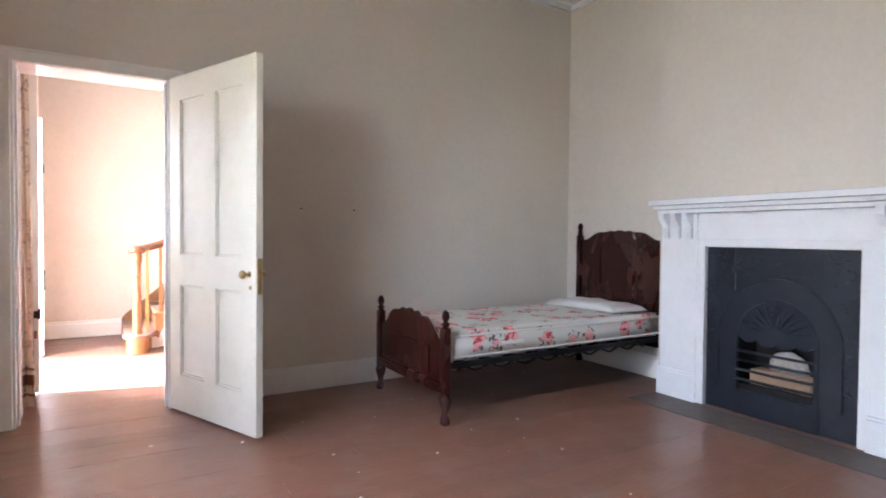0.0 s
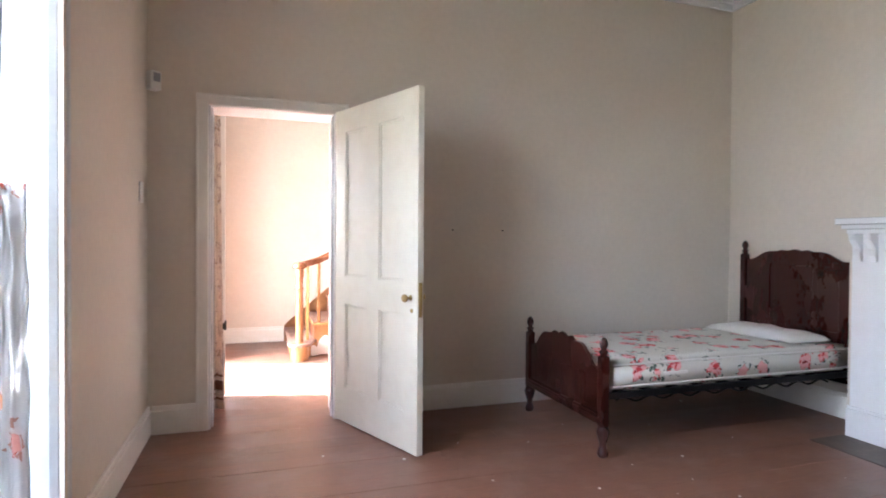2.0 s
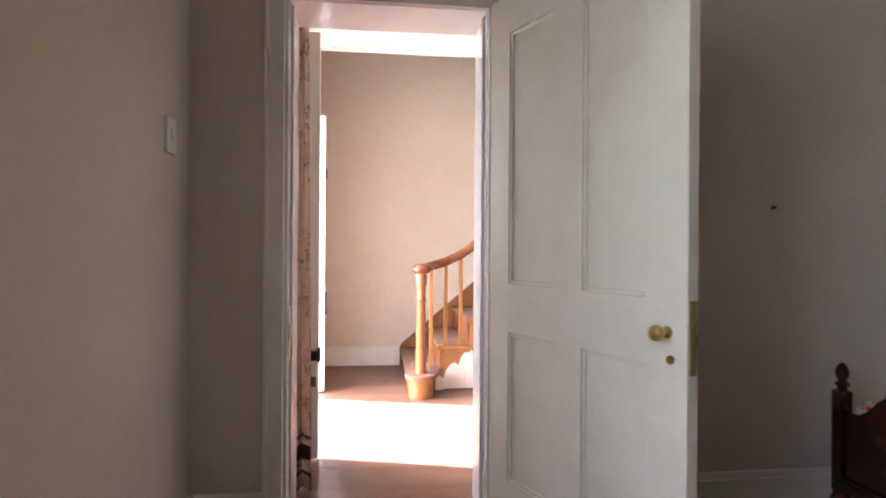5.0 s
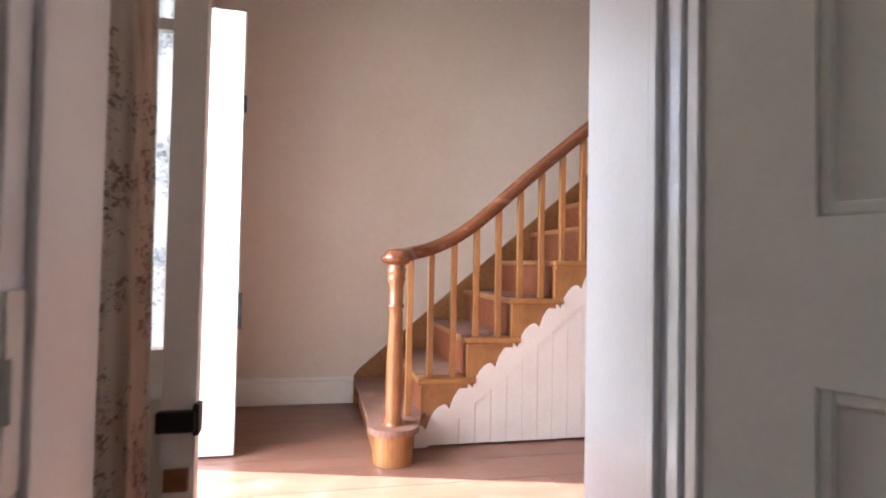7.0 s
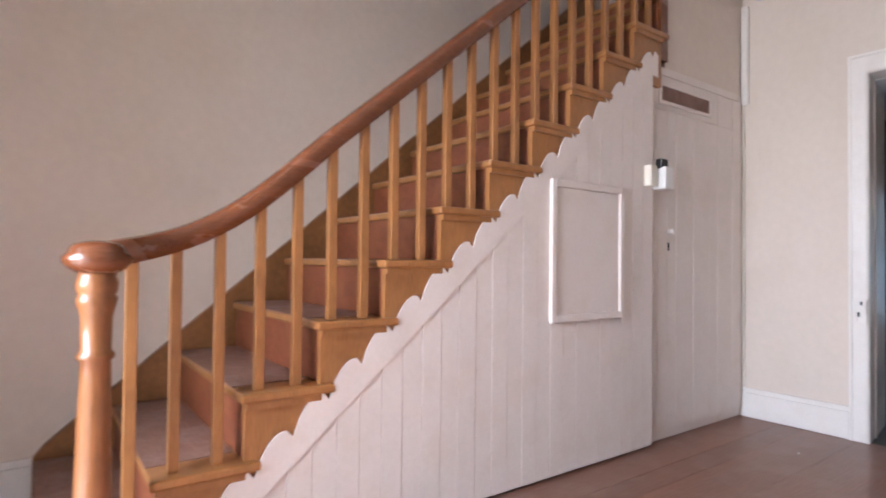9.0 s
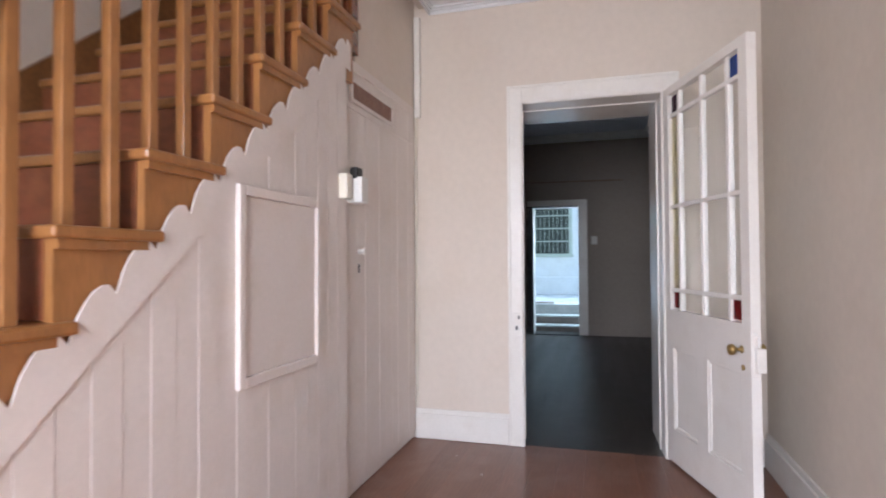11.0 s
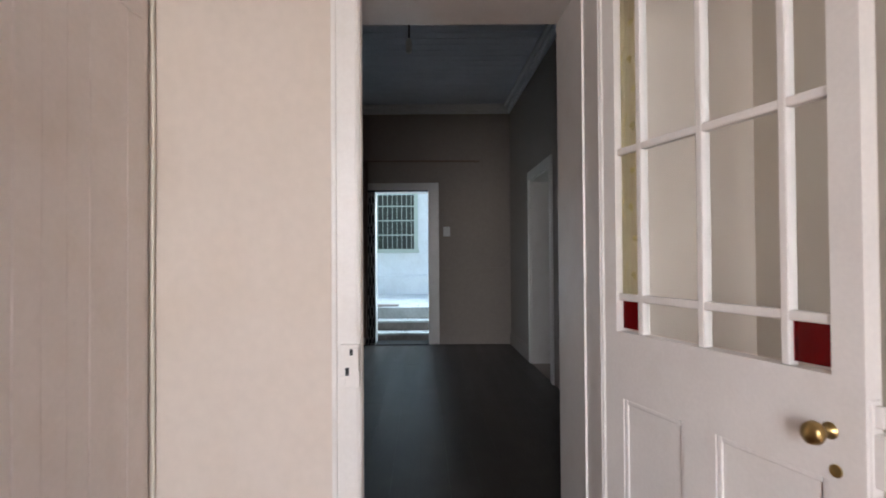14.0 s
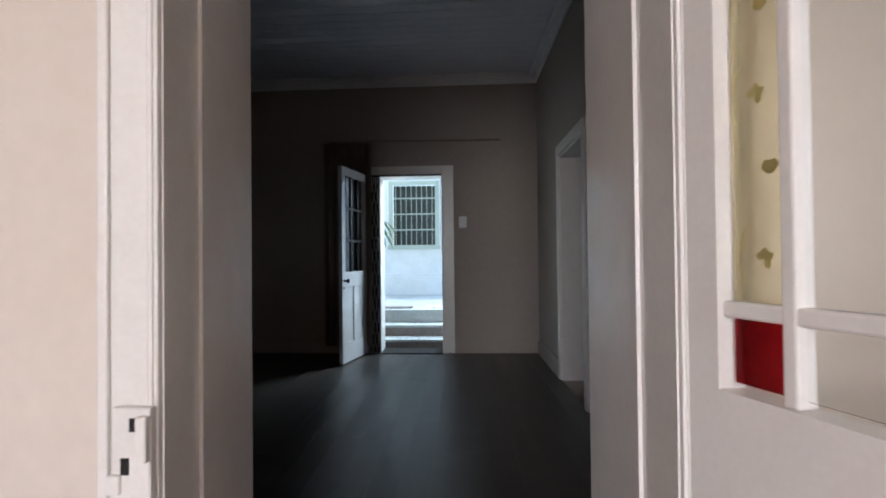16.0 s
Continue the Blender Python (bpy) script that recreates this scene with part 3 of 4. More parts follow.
for z in BZ[1:-1]:
    add_box(bm, BX[0], BX[-1], 0.008, 0.032, z - 0.011, z + 0.011)
part("glazing_bar", bm, BLACKMETAL, back_door)
for i in range(3):
    for j in range(3):
        part("pane", box(BX[i] + 0.01, BX[i + 1] - 0.01, 0.018, 0.022, BZ[j] + 0.01, BZ[j + 1] - 0.01), GLASS, back_door).visible_shadow = False
knob(back_door, 0.70, 0.04, 0.86, -1, BLACKMETAL)

side_door = structure(holder("door_4"), "white painted doorway in the side wall of the back room", "door")
part("frame", boxes((7.95, 7.975, 4.29, 4.584, 0, 2.0), (8.885, 8.91, 4.29, 4.584, 0, 2.0), (7.975, 8.885, 4.29, 4.584, 1.975, 2.0), bevel=0.003), WHITE, side_door)
part("surround", boxes((7.86, 7.95, 4.581, 4.60, 0, 2.09), (8.91, 9.0, 4.581, 4.60, 0, 2.09), (7.95, 8.91, 4.581, 4.60, 2.0, 2.09), bevel=0.004), WHITE, side_door)

BACK_SITE[0] = False

front = structure(holder("door_5"), "open white double front door, sunlit", "door")
near = part("near_leaf", boxes((-0.30, -0.22, 5.2, 5.242, 0.01, 2.32), (0.34, 0.42, 5.2, 5.242, 0.01, 2.32), (-0.22, 0.34, 5.2, 5.242, 0.01, 0.2), (-0.22, 0.34, 5.2, 5.242, 0.62, 0.74), (-0.22, 0.34, 5.2, 5.242, 2.2, 2.32), (-0.22, 0.34, 5.21, 5.232, 0.2, 0.62),
                            (-0.22, 0.34, 5.208, 5.234, 1.52, 1.55), bevel=0.002), WHITE, front)
part("pane", box(-0.22, 0.34, 5.219, 5.223, 0.74, 2.2), GLASS, near).visible_shadow = False
part("rim_lock", boxes((0.335, 0.422, 5.17, 5.2, 0.545, 0.595), (0.415, 0.43, 5.18, 5.23, 0.535, 0.61), bevel=0.004), BLACKMETAL, near, "black iron rim lock")
part("letter_flap", box(0.352, 0.408, 5.19, 5.2, 0.40, 0.455, 0.003), DARKSTRING, near)
far_leaf = part("far_leaf", boxes((-0.34, -0.24, 6.64, 6.682, 0.01, 2.2), (0.23, 0.325, 6.64, 6.682, 0.01, 2.2), (-0.24, 0.23, 6.64, 6.682, 0.01, 0.22), (-0.24, 0.23, 6.64, 6.682, 0.62, 0.75), (-0.24, 0.23, 6.64, 6.682, 2.06, 2.2), (-0.24, 0.23, 6.65, 6.672, 0.22, 0.62), bevel=0.002), BLUEWHITE, front)
# Opaque white in place of the pane, for the sky reflected in its glass.
part("sky_white_pane", boxes((-0.24, 0.23, 6.652, 6.67, 0.75, 2.06), (-0.24, 0.23, 6.645, 6.652, 1.08, 1.10), (-0.22, 0.21, 6.647, 6.652, 1.86, 1.98), bevel=0.002), BLUEWHITE, far_leaf)
part("latch", boxes((0.324, 0.34, 6.645, 6.675, 0.62, 0.80), (0.324, 0.336, 6.645, 6.675, 1.7, 1.78)), BLACKMETAL, far_leaf)
structure(part("frame_front_door", boxes((-0.37, -0.27, 5.221, 5.26, 0, 2.36), (-0.37, -0.27, 6.655, 6.679, 0, 2.36), (-0.37, -0.27, 5.26, 6.655, 2.3, 2.359), (-0.36, 0.0, 5.221, 6.679, -0.3, -0.003)), WHITE), "white front door frame with threshold", "door frame")

win = structure(holder("window_1"), "tall white sash window letting in bright daylight", "window")
part("window_frame", boxes((-0.35, -0.28, 1.5, 1.56, 0.22, 2.72), (-0.35, -0.28, 2.74, 2.799, 0.22, 2.72), (-0.35, -0.28, 1.56, 2.74, 0.22, 0.30), (-0.35, -0.28, 1.56, 2.74, 2.64, 2.72), (-0.34, -0.29, 1.56, 2.74, 1.425, 1.455), bevel=0.004), WHITE, win)
part("glazing_bar", boxes((-0.33, -0.3, 2.60, 2.625, 0.3, 2.64), (-0.33, -0.3, 2.14, 2.165, 0.3, 2.64), (-0.33, -0.3, 1.7, 1.725, 0.3, 2.64)), REVEAL, win)
part("window_sill", box(-0.28, 0.03, 1.48, 2.82, 0.2, 0.235, 0.006), REVEAL, win)
for y0, y1 in ((1.56, 1.70), (1.725, 2.14), (2.165, 2.60), (2.625, 2.74)):
    for z0, z1 in ((0.3, 1.425), (1.455, 2.64)):
        part("pane", box(-0.317, -0.313, y0, y1, z0, z1), GLASS, win).visible_shadow = False
rev = bmesh.new()
prof = [(-0.279, 2.772), (-0.18, 2.776), (-0.08, 2.781), (-0.045, 2.786), (-0.02, 2.797), (-0.006, 2.815), (0.004, 2.845), (0.004, 2.87), (-0.1, 2.87), (-0.1, 2.801), (-0.279, 2.801)]
rev = outline([(a, b) for a, b in prof], 2.48)
rev.transform(Matrix(((1, 0, 0, 0), (0, 0, 1, 0), (0, 1, 0, 0.236), (0, 0, 0, 1))))
structure(part("window_reveal", rev, REVEAL, smooth=False), "white rounded window reveal", "reveal")

# ---- stairs ----
RUN, RISE, X2, Z2 = 0.2495, 0.2115, 1.2475, 0.357


def nose(x):
    return Z2 + (x - X2) * RISE / RUN


stairs = structure(holder("staircase"), "varnished pine staircase with dusty treads against the cream wall", "staircase")
for k in range(1, 14):
    inner = 0.07 if k > 11 else 0.0
    xk, zk = X2 + RUN * (k - 2), Z2 + RISE * (k - 2)
    z0 = max(zk - RISE, 0)
    yo = PANEL_Y + 0.012
    if k > 1:
        part("tread", box(xk - 0.018, xk + RUN + 0.045, yo - 0.034 + 2 * inner, 7.618, zk - 0.03, zk, 0.008), PINE, stairs)
        part("tread_face", box(xk - 0.012, xk + RUN - 0.004, yo + 0.10, 7.612, zk, zk + 0.003), TREADWOOD, stairs, "dusty worn tread surface")
        part("riser", box(xk, xk + 0.02, yo + 0.02, 7.618, z0 + 0.004, zk - 0.03), RISERWOOD, stairs)
        if k < 12:
            part("end_board", boxes((xk, xk + RUN, yo - 0.008, yo + 0.018, zk - 0.3, zk - 0.03), (xk + 0.0, xk + RUN, yo - 0.022, yo - 0.008, zk - 0.052, zk - 0.03)), PINE, stairs)
# bottom step with a rounded end under the newel
bm = outline([(0.968, 7.6), (0.968, 6.62)] + [(1.08 - 0.125 * math.cos(a), 6.45 - 0.125 * math.sin(a)) for a in [math.pi * i / 14 for i in range(15)]] + [(1.243, 6.60), (1.273, 6.63), (1.273, 7.6)], 0.03)
bm.transform(Matrix(((1, 0, 0, 0), (0, 0, 1, 0), (0, 1, 0, 0.150), (0, 0, 0, 1))))
part("tread", bm, TREADWOOD, stairs, "dusty rounded bottom step")
bm = outline([(0.998, 7.6), (0.998, 6.62)] + [(1.08 - 0.095 * math.cos(a), 6.45 - 0.095 * math.sin(a)) for a in [math.pi * i / 14 for i in range(15)]] + [(1.173, 6.60), (1.253, 6.64), (1.253, 7.6)], 0.15)
bm.transform(Matrix(((1, 0, 0, 0), (0, 0, 1, 0), (0, 1, 0, 0.0), (0, 0, 0, 1))))
part("riser", bm, PINE, stairs)
bm = outline([(0.967, 0.0), (0.967, 0.185), (1.0, nose(1.0) + 0.082), (4.4, nose(4.4) + 0.082), (4.4, nose(4.4) - 0.4), (1.3, 0.0)], 0.032, pose(0, 7.617, 0))
part("wall_string", bm, DARKSTRING, stairs, "dark stained board along the wall")


def rail_z(x):
    line = nose(x) + 0.592
    s = max(0.0, min(1.0, (x - 1.075) / 0.75))
    flat = 0.99 + 0.26 * (x - 1.075) + 0.24 * max(0, x - 1.075) ** 2
    return flat * (1 - s * s * (3 - 2 * s)) + line * s * s * (3 - 2 * s)


bm = bmesh.new()
section = [(-0.030, -0.012), (-0.036, 0.008), (-0.026, 0.028), (0, 0.036), (0.026, 0.028), (0.036, 0.008), (0.030, -0.012), (0.022, -0.034), (-0.022, -0.034)]
rings = []
for i in range(60):
    x = 1.085 + i * (3.76 - 1.085) / 59
    y = 6.665 if x > 1.395 else 6.665 - 0.19 * ((1.395 - x) / 0.31) ** 2
    slope = (rail_z(x + 0.01) - rail_z(x - 0.01)) / 0.02
    q = Vector((-slope, 0, 1)).normalized()
    rings.append([bm.verts.new(Vector((x, y + a, rail_z(x))) + q * b) for a, b in section])
for a, b in zip(rings, rings[1:]):
    for i in range(len(section)):
        bm.faces.new((a[i], a[(i + 1) % len(section)], b[(i + 1) % len(section)], b[i]))
bm.faces.new(rings[0]), bm.faces.new(rings[-1][::-1])
part("handrail", bm, RAILWOOD, stairs, "polished red-brown curved handrail", True)
newel = part("newel_post", lathe([(0.064, 0.0), (0.066, 0.02), (0.066, 0.135), (0.075, 0.150), (0.092, 0.160), (0.092, 0.180), (0.06, 0.184), (0.042, 0.192), (0.046, 0.205), (0.040, 0.225), (0.042, 0.3), (0.040, 0.5), (0.034, 0.70), (0.033, 0.76), (0.041, 0.768), (0.041, 0.778), (0.033, 0.786),
                                  (0.034, 0.87), (0.042, 0.90), (0.045, 0.915), (0.039, 0.925), (0.044, 0.935), (0.046, 0.955), (0.040, 0.97), (0.042, 0.985)], (1.08, 6.45, 0.0), 28, Matrix.Diagonal((1, 1, 0.973, 1))), NEWELWOOD, stairs, "turned golden pine newel post", True)
part("cap", lathe([(0.045, 0.98), (0.062, 0.99), (0.074, 1.005), (0.076, 1.018), (0.064, 1.03), (0.06, 1.04), (0.05, 1.052), (0.02, 1.06)], (1.08, 6.45, 0.0), 28, Matrix.Diagonal((1, 1, 0.973, 1))), RAILWOOD, newel, "polished round cap", True)
baluster = None
for k in range(1, 12):
    for j in range(2):
        if k == 1 and j == 0:
            continue
        x = X2 + RUN * (k - 2) + 0.05 + j * RUN / 2
        zb = Z2 + RISE * (k - 2) if k > 1 else 0.18
        y = 6.668 if k > 1 else 6.60
        top = rail_z(x) - 0.025
        part("baluster", boxes((x - 0.015, x + 0.015, y - 0.015, y + 0.015, zb, top), bevel=0.002), PINE, stairs)
part("top_post", box(3.75, 3.82, 6.64, 6.72, 2.12, 3.6, 0.004), RAILWOOD, stairs)


def skirt(x):
    return nose(x) - 0.297


bm = outline([(1.2, 0.012), (3.66, 0.012), (3.66, skirt(3.66)), (1.2, skirt(1.2))], 0.006, pose(0, PANEL_Y + 0.0105, 0))
panel = structure(holder("stair_panelling"), "off-white vertical boarding under the stairs with a scalloped edge", "panelling")
part("backing", bm, BOARDPAINT, panel)
bw, x = 0.088, 1.19
while x < 3.64:
    xe = min(x + bw, 3.66)
    za, zb = max(skirt(x) - 0.03, 0.05), max(skirt(xe) - 0.03, 0.08)
    part("board", outline([(x + 0.001, 0.012), (xe - 0.001, 0.012), (xe - 0.001, zb), (x + 0.001, za)], 0.014, pose(0, PANEL_Y - 0.004 + 0.0008 * math.sin(x * 37), 0)), BOARDPAINT, panel)
    x += bw
pts = [(1.15, 0.0), (1.15, 0.03)]
step = RUN / 2
i = 0
x = 1.15
while x < 3.55:
    for a in range(1, 7):
        t = a / 6
        xx = x + step * t
        pts.append((xx, skirt(xx) + 0.01 + 0.062 * math.sin(math.pi * t) ** 0.6))
    x += step
end = x
pts += [(end + 0.02, skirt(end) + 0.05), (end + 0.05, skirt(end) + 0.03), (end + 0.05, skirt(end) - 0.09)]
for j in range(20):
    xx = end - (end - 1.28) * j / 19
    pts.append((xx, max(skirt(xx) - 0.085, 0.0)))
part("scalloped_trim", outline(pts, 0.005, pose(0, PANEL_Y - 0.0095, 0)), BOARDPAINT, panel, "off-white fretted scallop board")
HY = PANEL_Y - 0.004
part("hatch", boxes((2.85, 2.885, HY - 0.02, HY, 0.71, 1.37), (3.35, 3.385, HY - 0.02, HY, 0.71, 1.37), (2.885, 3.35, HY - 0.02, HY, 0.71, 0.745), (2.885, 3.35, HY - 0.02, HY, 1.335, 1.37), (2.885, 3.35, HY - 0.008, HY, 0.745, 1.335), bevel=0.004), BOARDPAINT, panel, "raised framed hatch")
CUP_Y = PANEL_Y + 0.03
part("upper_wall", boxes((3.82, HALL_E - 0.002, CUP_Y, CUP_Y + 0.05, 2.08, 5.39)), HALL_PLASTER, panel)
cup = structure(holder("door_6"), "off-white boarded cupboard door under the stairs, closed", "door")
x = 3.66
while x < 4.68:
    xe = min(x + 0.092, 4.70)
    top = 2.08
    part("board", box(x + 0.001, xe - 0.001, CUP_Y - 0.001 + 0.0008 * math.sin(x * 41), CUP_Y + 0.013, 0.05 if x > 3.75 else 0.012, top), BOARDPAINT, cup)
    x += 0.092
part("frame", boxes((3.70, 3.718, CUP_Y - 0.006, CUP_Y - 0.002, 0.012, 2.07), (3.718, 4.66, CUP_Y - 0.008, CUP_Y - 0.001, 2.045, 2.09), (3.718, 4.66, CUP_Y - 0.006, CUP_Y - 0.001, 1.85, 1.862), (3.66, HALL_E - 0.005, CUP_Y + 0.0135, CUP_Y + 0.04, 0.0, 2.08), bevel=0.002), BOARDPAINT, cup)
VX0, VX1, VZ0, VZ1 = 3.775, 4.29, 1.903, 1.985
vent = part("vent", boxes((VX0 - 0.02, VX0, CUP_Y - 0.014, CUP_Y - 0.002, VZ0 - 0.02, VZ1 + 0.02), (VX1, VX1 + 0.02, CUP_Y - 0.014, CUP_Y - 0.002, VZ0 - 0.02, VZ1 + 0.02), (VX0, VX1, CUP_Y - 0.014, CUP_Y - 0.002, VZ0 - 0.02, VZ0), (VX0, VX1, CUP_Y - 0.014, CUP_Y - 0.002, VZ1, VZ1 + 0.02), bevel=0.002), BOARDPAINT, cup)
part("backing", box(VX0, VX1, CUP_Y - 0.004, CUP_Y - 0.002, VZ0, VZ1), STEPSTONE, vent)
for j in range(26):
    part("slat", box(VX0 + 0.006 + j * 0.0198, VX0 + 0.015 + j * 0.0198, CUP_Y - 0.008, CUP_Y - 0.004, VZ0, VZ1), TREADWOOD, vent)
part("knob", lathe([(0.012, 0), (0.010, 0.015), (0.018, 0.028), (0.012, 0.036)], (3.855, CUP_Y - 0.002, 1.165), 12, Matrix.Rotation(radians(90), 4, "X")), WHITE, cup, "small white knob", True)
part("keyhole", box(3.848, 3.86, CUP_Y - 0.006, CUP_Y - 0.001, 1.06, 1.105, 0.002), BLACKMETAL, cup)

# ---- fixtures ----
keypad = tagged(holder("alarm_keypad"), "cream and white alarm keypad boxes on the boarding", "keypad")
part("left_box", box(3.575, 3.635, PANEL_Y - 0.045, PANEL_Y - 0.004, 1.398, 1.51, 0.005), DOORPAINT, keypad)
part("right_box", box(3.655, 3.73, PANEL_Y - 0.08, PANEL_Y - 0.004, 1.385, 1.505, 0.006), PLASTIC, keypad)
part("handset", box(3.65, 3.715, PANEL_Y - 0.06, PANEL_Y - 0.02, 1.495, 1.55, 0.008), BLACKMETAL, keypad)
sensor = tagged(holder("alarm_sensor", (0.045, 4.33, 2.255), 40), "white plastic alarm sensor in the room corner", "sensor")
part("body", box(-0.035, 0.035, -0.04, 0.03, -0.06, 0.06, 0.012), PLASTIC, sensor)
part("lens", box(-0.022, 0.022, -0.044, -0.038, -0.01, 0.045, 0.002), GREYPLASTIC, sensor)
part("bracket", box(-0.012, 0.012, 0.03, 0.07, -0.01, 0.03), PLASTIC, sensor)
sw = tagged(holder("light_switch"), "white light switch plate on the cream wall", "switch")
part("plate", box(0.0, 0.012, 4.13, 4.22, 1.48, 1.605, 0.003), PLASTIC, sw)
part("rocker", box(0.012, 0.017, 4.16, 4.19, 1.525, 1.565, 0.002), PLASTIC, sw)
BACK_SITE[0] = True
sw2 = tagged(holder("light_switch"), "white switch plate beside the back door", "switch")
part("plate", box(FAR_E - 0.012, FAR_E, 5.40, 5.49, 1.44, 1.57, 0.003), PLASTIC, sw2)
part("rocker", box(FAR_E - 0.017, FAR_E - 0.012, 5.43, 5.46, 1.48, 1.52, 0.002), PLASTIC, sw2)
BACK_SITE[0] = False
conduit = tagged(holder("conduit"), "white boxed cable conduit in the hall corner", "conduit")
part("casing", box(4.685, 4.718, 6.615, 6.654, 2.03, HALL_Z - 0.06, 0.004), WHITE, conduit)
part("cable", tube([(4.705, 6.645, 2.1), (4.702, 6.647, 1.85), (4.707, 6.646, 1.6), (4.704, 6.647, 1.0), (4.707, 6.646, 0.2)], 0.006, 6), DOORPAINT, conduit)
strike = tagged(holder("strike_plate"), "worn white latch keep on the door surround", "latch keep")
part("plate", boxes((4.675, 4.694, 5.967, 6.03, 0.66, 0.80), (4.662, 4.677, 5.967, 5.984, 0.72, 0.79), (4.668, 4.69, 6.012, 6.034, 0.67, 0.70), bevel=0.003), WHITE, strike)
part("slot", box(4.672, 4.676, 6.0, 6.012, 0.70, 0.725), BLACKMETAL, strike)
part("slot", box(4.672, 4.676, 5.988, 5.998, 0.765, 0.785), BLACKMETAL, strike)
strike2 = tagged(holder("strike_plate"), "worn latch keep on the bedroom door lining", "latch keep")
part("plate", boxes((0.378, 0.383, 4.40, 4.44, 0.70, 0.92), (0.383, 0.39, 4.40, 4.415, 0.78, 0.85), bevel=0.002), WHITE, strike2)
for z, x in ((1.345, 2.065), (1.345, 2.475)):
    part_nail = tagged(part("nail", lathe([(0.006, 0), (0.006, 0.012)], (x, 4.40, z), 8, Matrix.Rotation(radians(90), 4, "X")), BLACKMETAL), "rusty nail stub in the cream wall", "nail")
BACK_SITE[0] = True
rod2 = tagged(holder("curtain_rail"), "thin dark curtain rail above the back door", "curtain rail")
part("rail", tube([(FAR_E - 0.06, 5.0, 2.44), (FAR_E - 0.06, 7.0, 2.45)], 0.012), DARKCURTAIN, rod2)
for y in (5.05, 6.95):
    part("bracket", box(FAR_E - 0.06, FAR_E - 0.001, y - 0.01, y + 0.01, 2.43, 2.45), DARKCURTAIN, rod2)
pend = tagged(holder("pendant_lamp"), "bare hanging lamp flex in the back room", "lamp")
part("flex", tube([(6.9, 5.86, FAR_Z - 0.016), (6.9, 5.87, 2.75)], 0.006, 6), BLACKMETAL, pend)
part("lamp_holder", lathe([(0.012, 0.06), (0.022, 0.04), (0.024, -0.02), (0.018, -0.05)], (6.9, 5.87, 2.72), 12), PLASTIC, pend)

BACK_SITE[0] = False


# ---- cloth ----
def curtain(name, label, x0, y0, x1, y1, z0, z1, folds, depth, mat, flare=0.0, stripes=(), crumple=0.0):
    """A hanging cloth between two points, with folds that widen downward."""
    th = holder(name)
    tagged(th, label, "curtain")
    d = Vector((x1 - x0, y1 - y0, 0))
    n = Vector((-d.y, d.x, 0)).normalized()
    nu, nv = folds * 10, 26

    def cloth(za, zb, off):
        bm, grid = bmesh.new(), []
        for j in range(nv + 1):
            v = j / nv
            z = za + (zb - za) * v
            low = (z1 - z) / (z1 - z0)
            row = []
            for i in range(nu + 1):
                u = i / nu
                w = math.sin(u * folds * 2 * math.pi + 0.7 * math.sin(3 * u + 2 * low)) + 0.35 * math.sin(u * folds * 4.6 * math.pi + 1.3 + low)
                p = Vector((x0, y0, 0)) + d * (0.5 + (u - 0.5) * (1 + flare * low)) + n * (depth * w * (0.6 + 0.5 * low) + off + crumple * noise.noise((u * 5, z * 6, 3)))
                row.append(bm.verts.new((p.x, p.y, z)))
            grid.append(row)
        for a, b in zip(grid, grid[1:]):
            for i in range(nu):
                bm.faces.new((a[i], a[i + 1], b[i + 1], b[i]))
        bmesh.ops.solidify(bm, geom=bm.faces[:], thickness=0.002)
        return bm

    part("cloth", cloth(z0, z1, 0), mat, th, "", True)
    for za, zb, m in stripes:
        part("woven_band", cloth(za, zb, -0.0035), m, th, "", True)
        part("woven_band", cloth(za, zb, 0.0035), m, th, "", True)
    return th


BROWNBAND = material("brown_band", (0.16, 0.07, 0.04), 0.9, spread=0.15)
curtain("door_curtain", "faded brown patterned curtain with striped hem in the hall", 0.14, 4.76, 0.405, 4.79, 0.02, 2.6, 5, 0.024, DRAPE, 0.2, ((0.16, 0.23, BROWNBAND), (0.26, 0.275, BROWNBAND), (0.09, 0.105, BROWNBAND)))
curtain("lace_curtain", "white lace net over the front door pane", -0.2, 5.255, 0.345, 5.255, 0.72, 2.2, 5, 0.006, LACE)
BACK_SITE[0] = True
curtain("back_room_curtain", "dark gathered curtain beside the back door", 10.20, 7.05, 10.22, 6.50, 0.1, 2.42, 6, 0.03, DARKCURTAIN)
BACK_SITE[0] = False

# ---- curtain and rods by the bedroom window ----
for a, b in (((-0.10, 2.41, 0.236), (-0.10, 2.53, 2.05)), ((-0.16, 2.44, 0.236), (-0.16, 2.55, 2.22))):
    tagged(part("curtain_pole", tube([a, b], 0.013, 10), REVEAL, smooth=True), "white curtain pole leaning in the window reveal", "curtain pole")
curtain("window_curtain", "white sprigged curtain bundled over leaning poles", -0.17, 2.515, -0.045, 2.585, 0.24, 1.44, 3, 0.016, SPRIG, 0.12, crumple=0.05)
curtain("window_curtain", "white curtain hanging loosely at the window", -0.24, 2.16, -0.22, 2.44, 0.24, 1.22, 4, 0.022, SPRIG, 0.25, crumple=0.06)


# ---- bed ----
bed = tagged(holder("bed"), "dark mahogany single bed with carved head and foot boards", "bed")
FX, HX, YN, YF = 2.605, 4.64, 3.225, 4.165


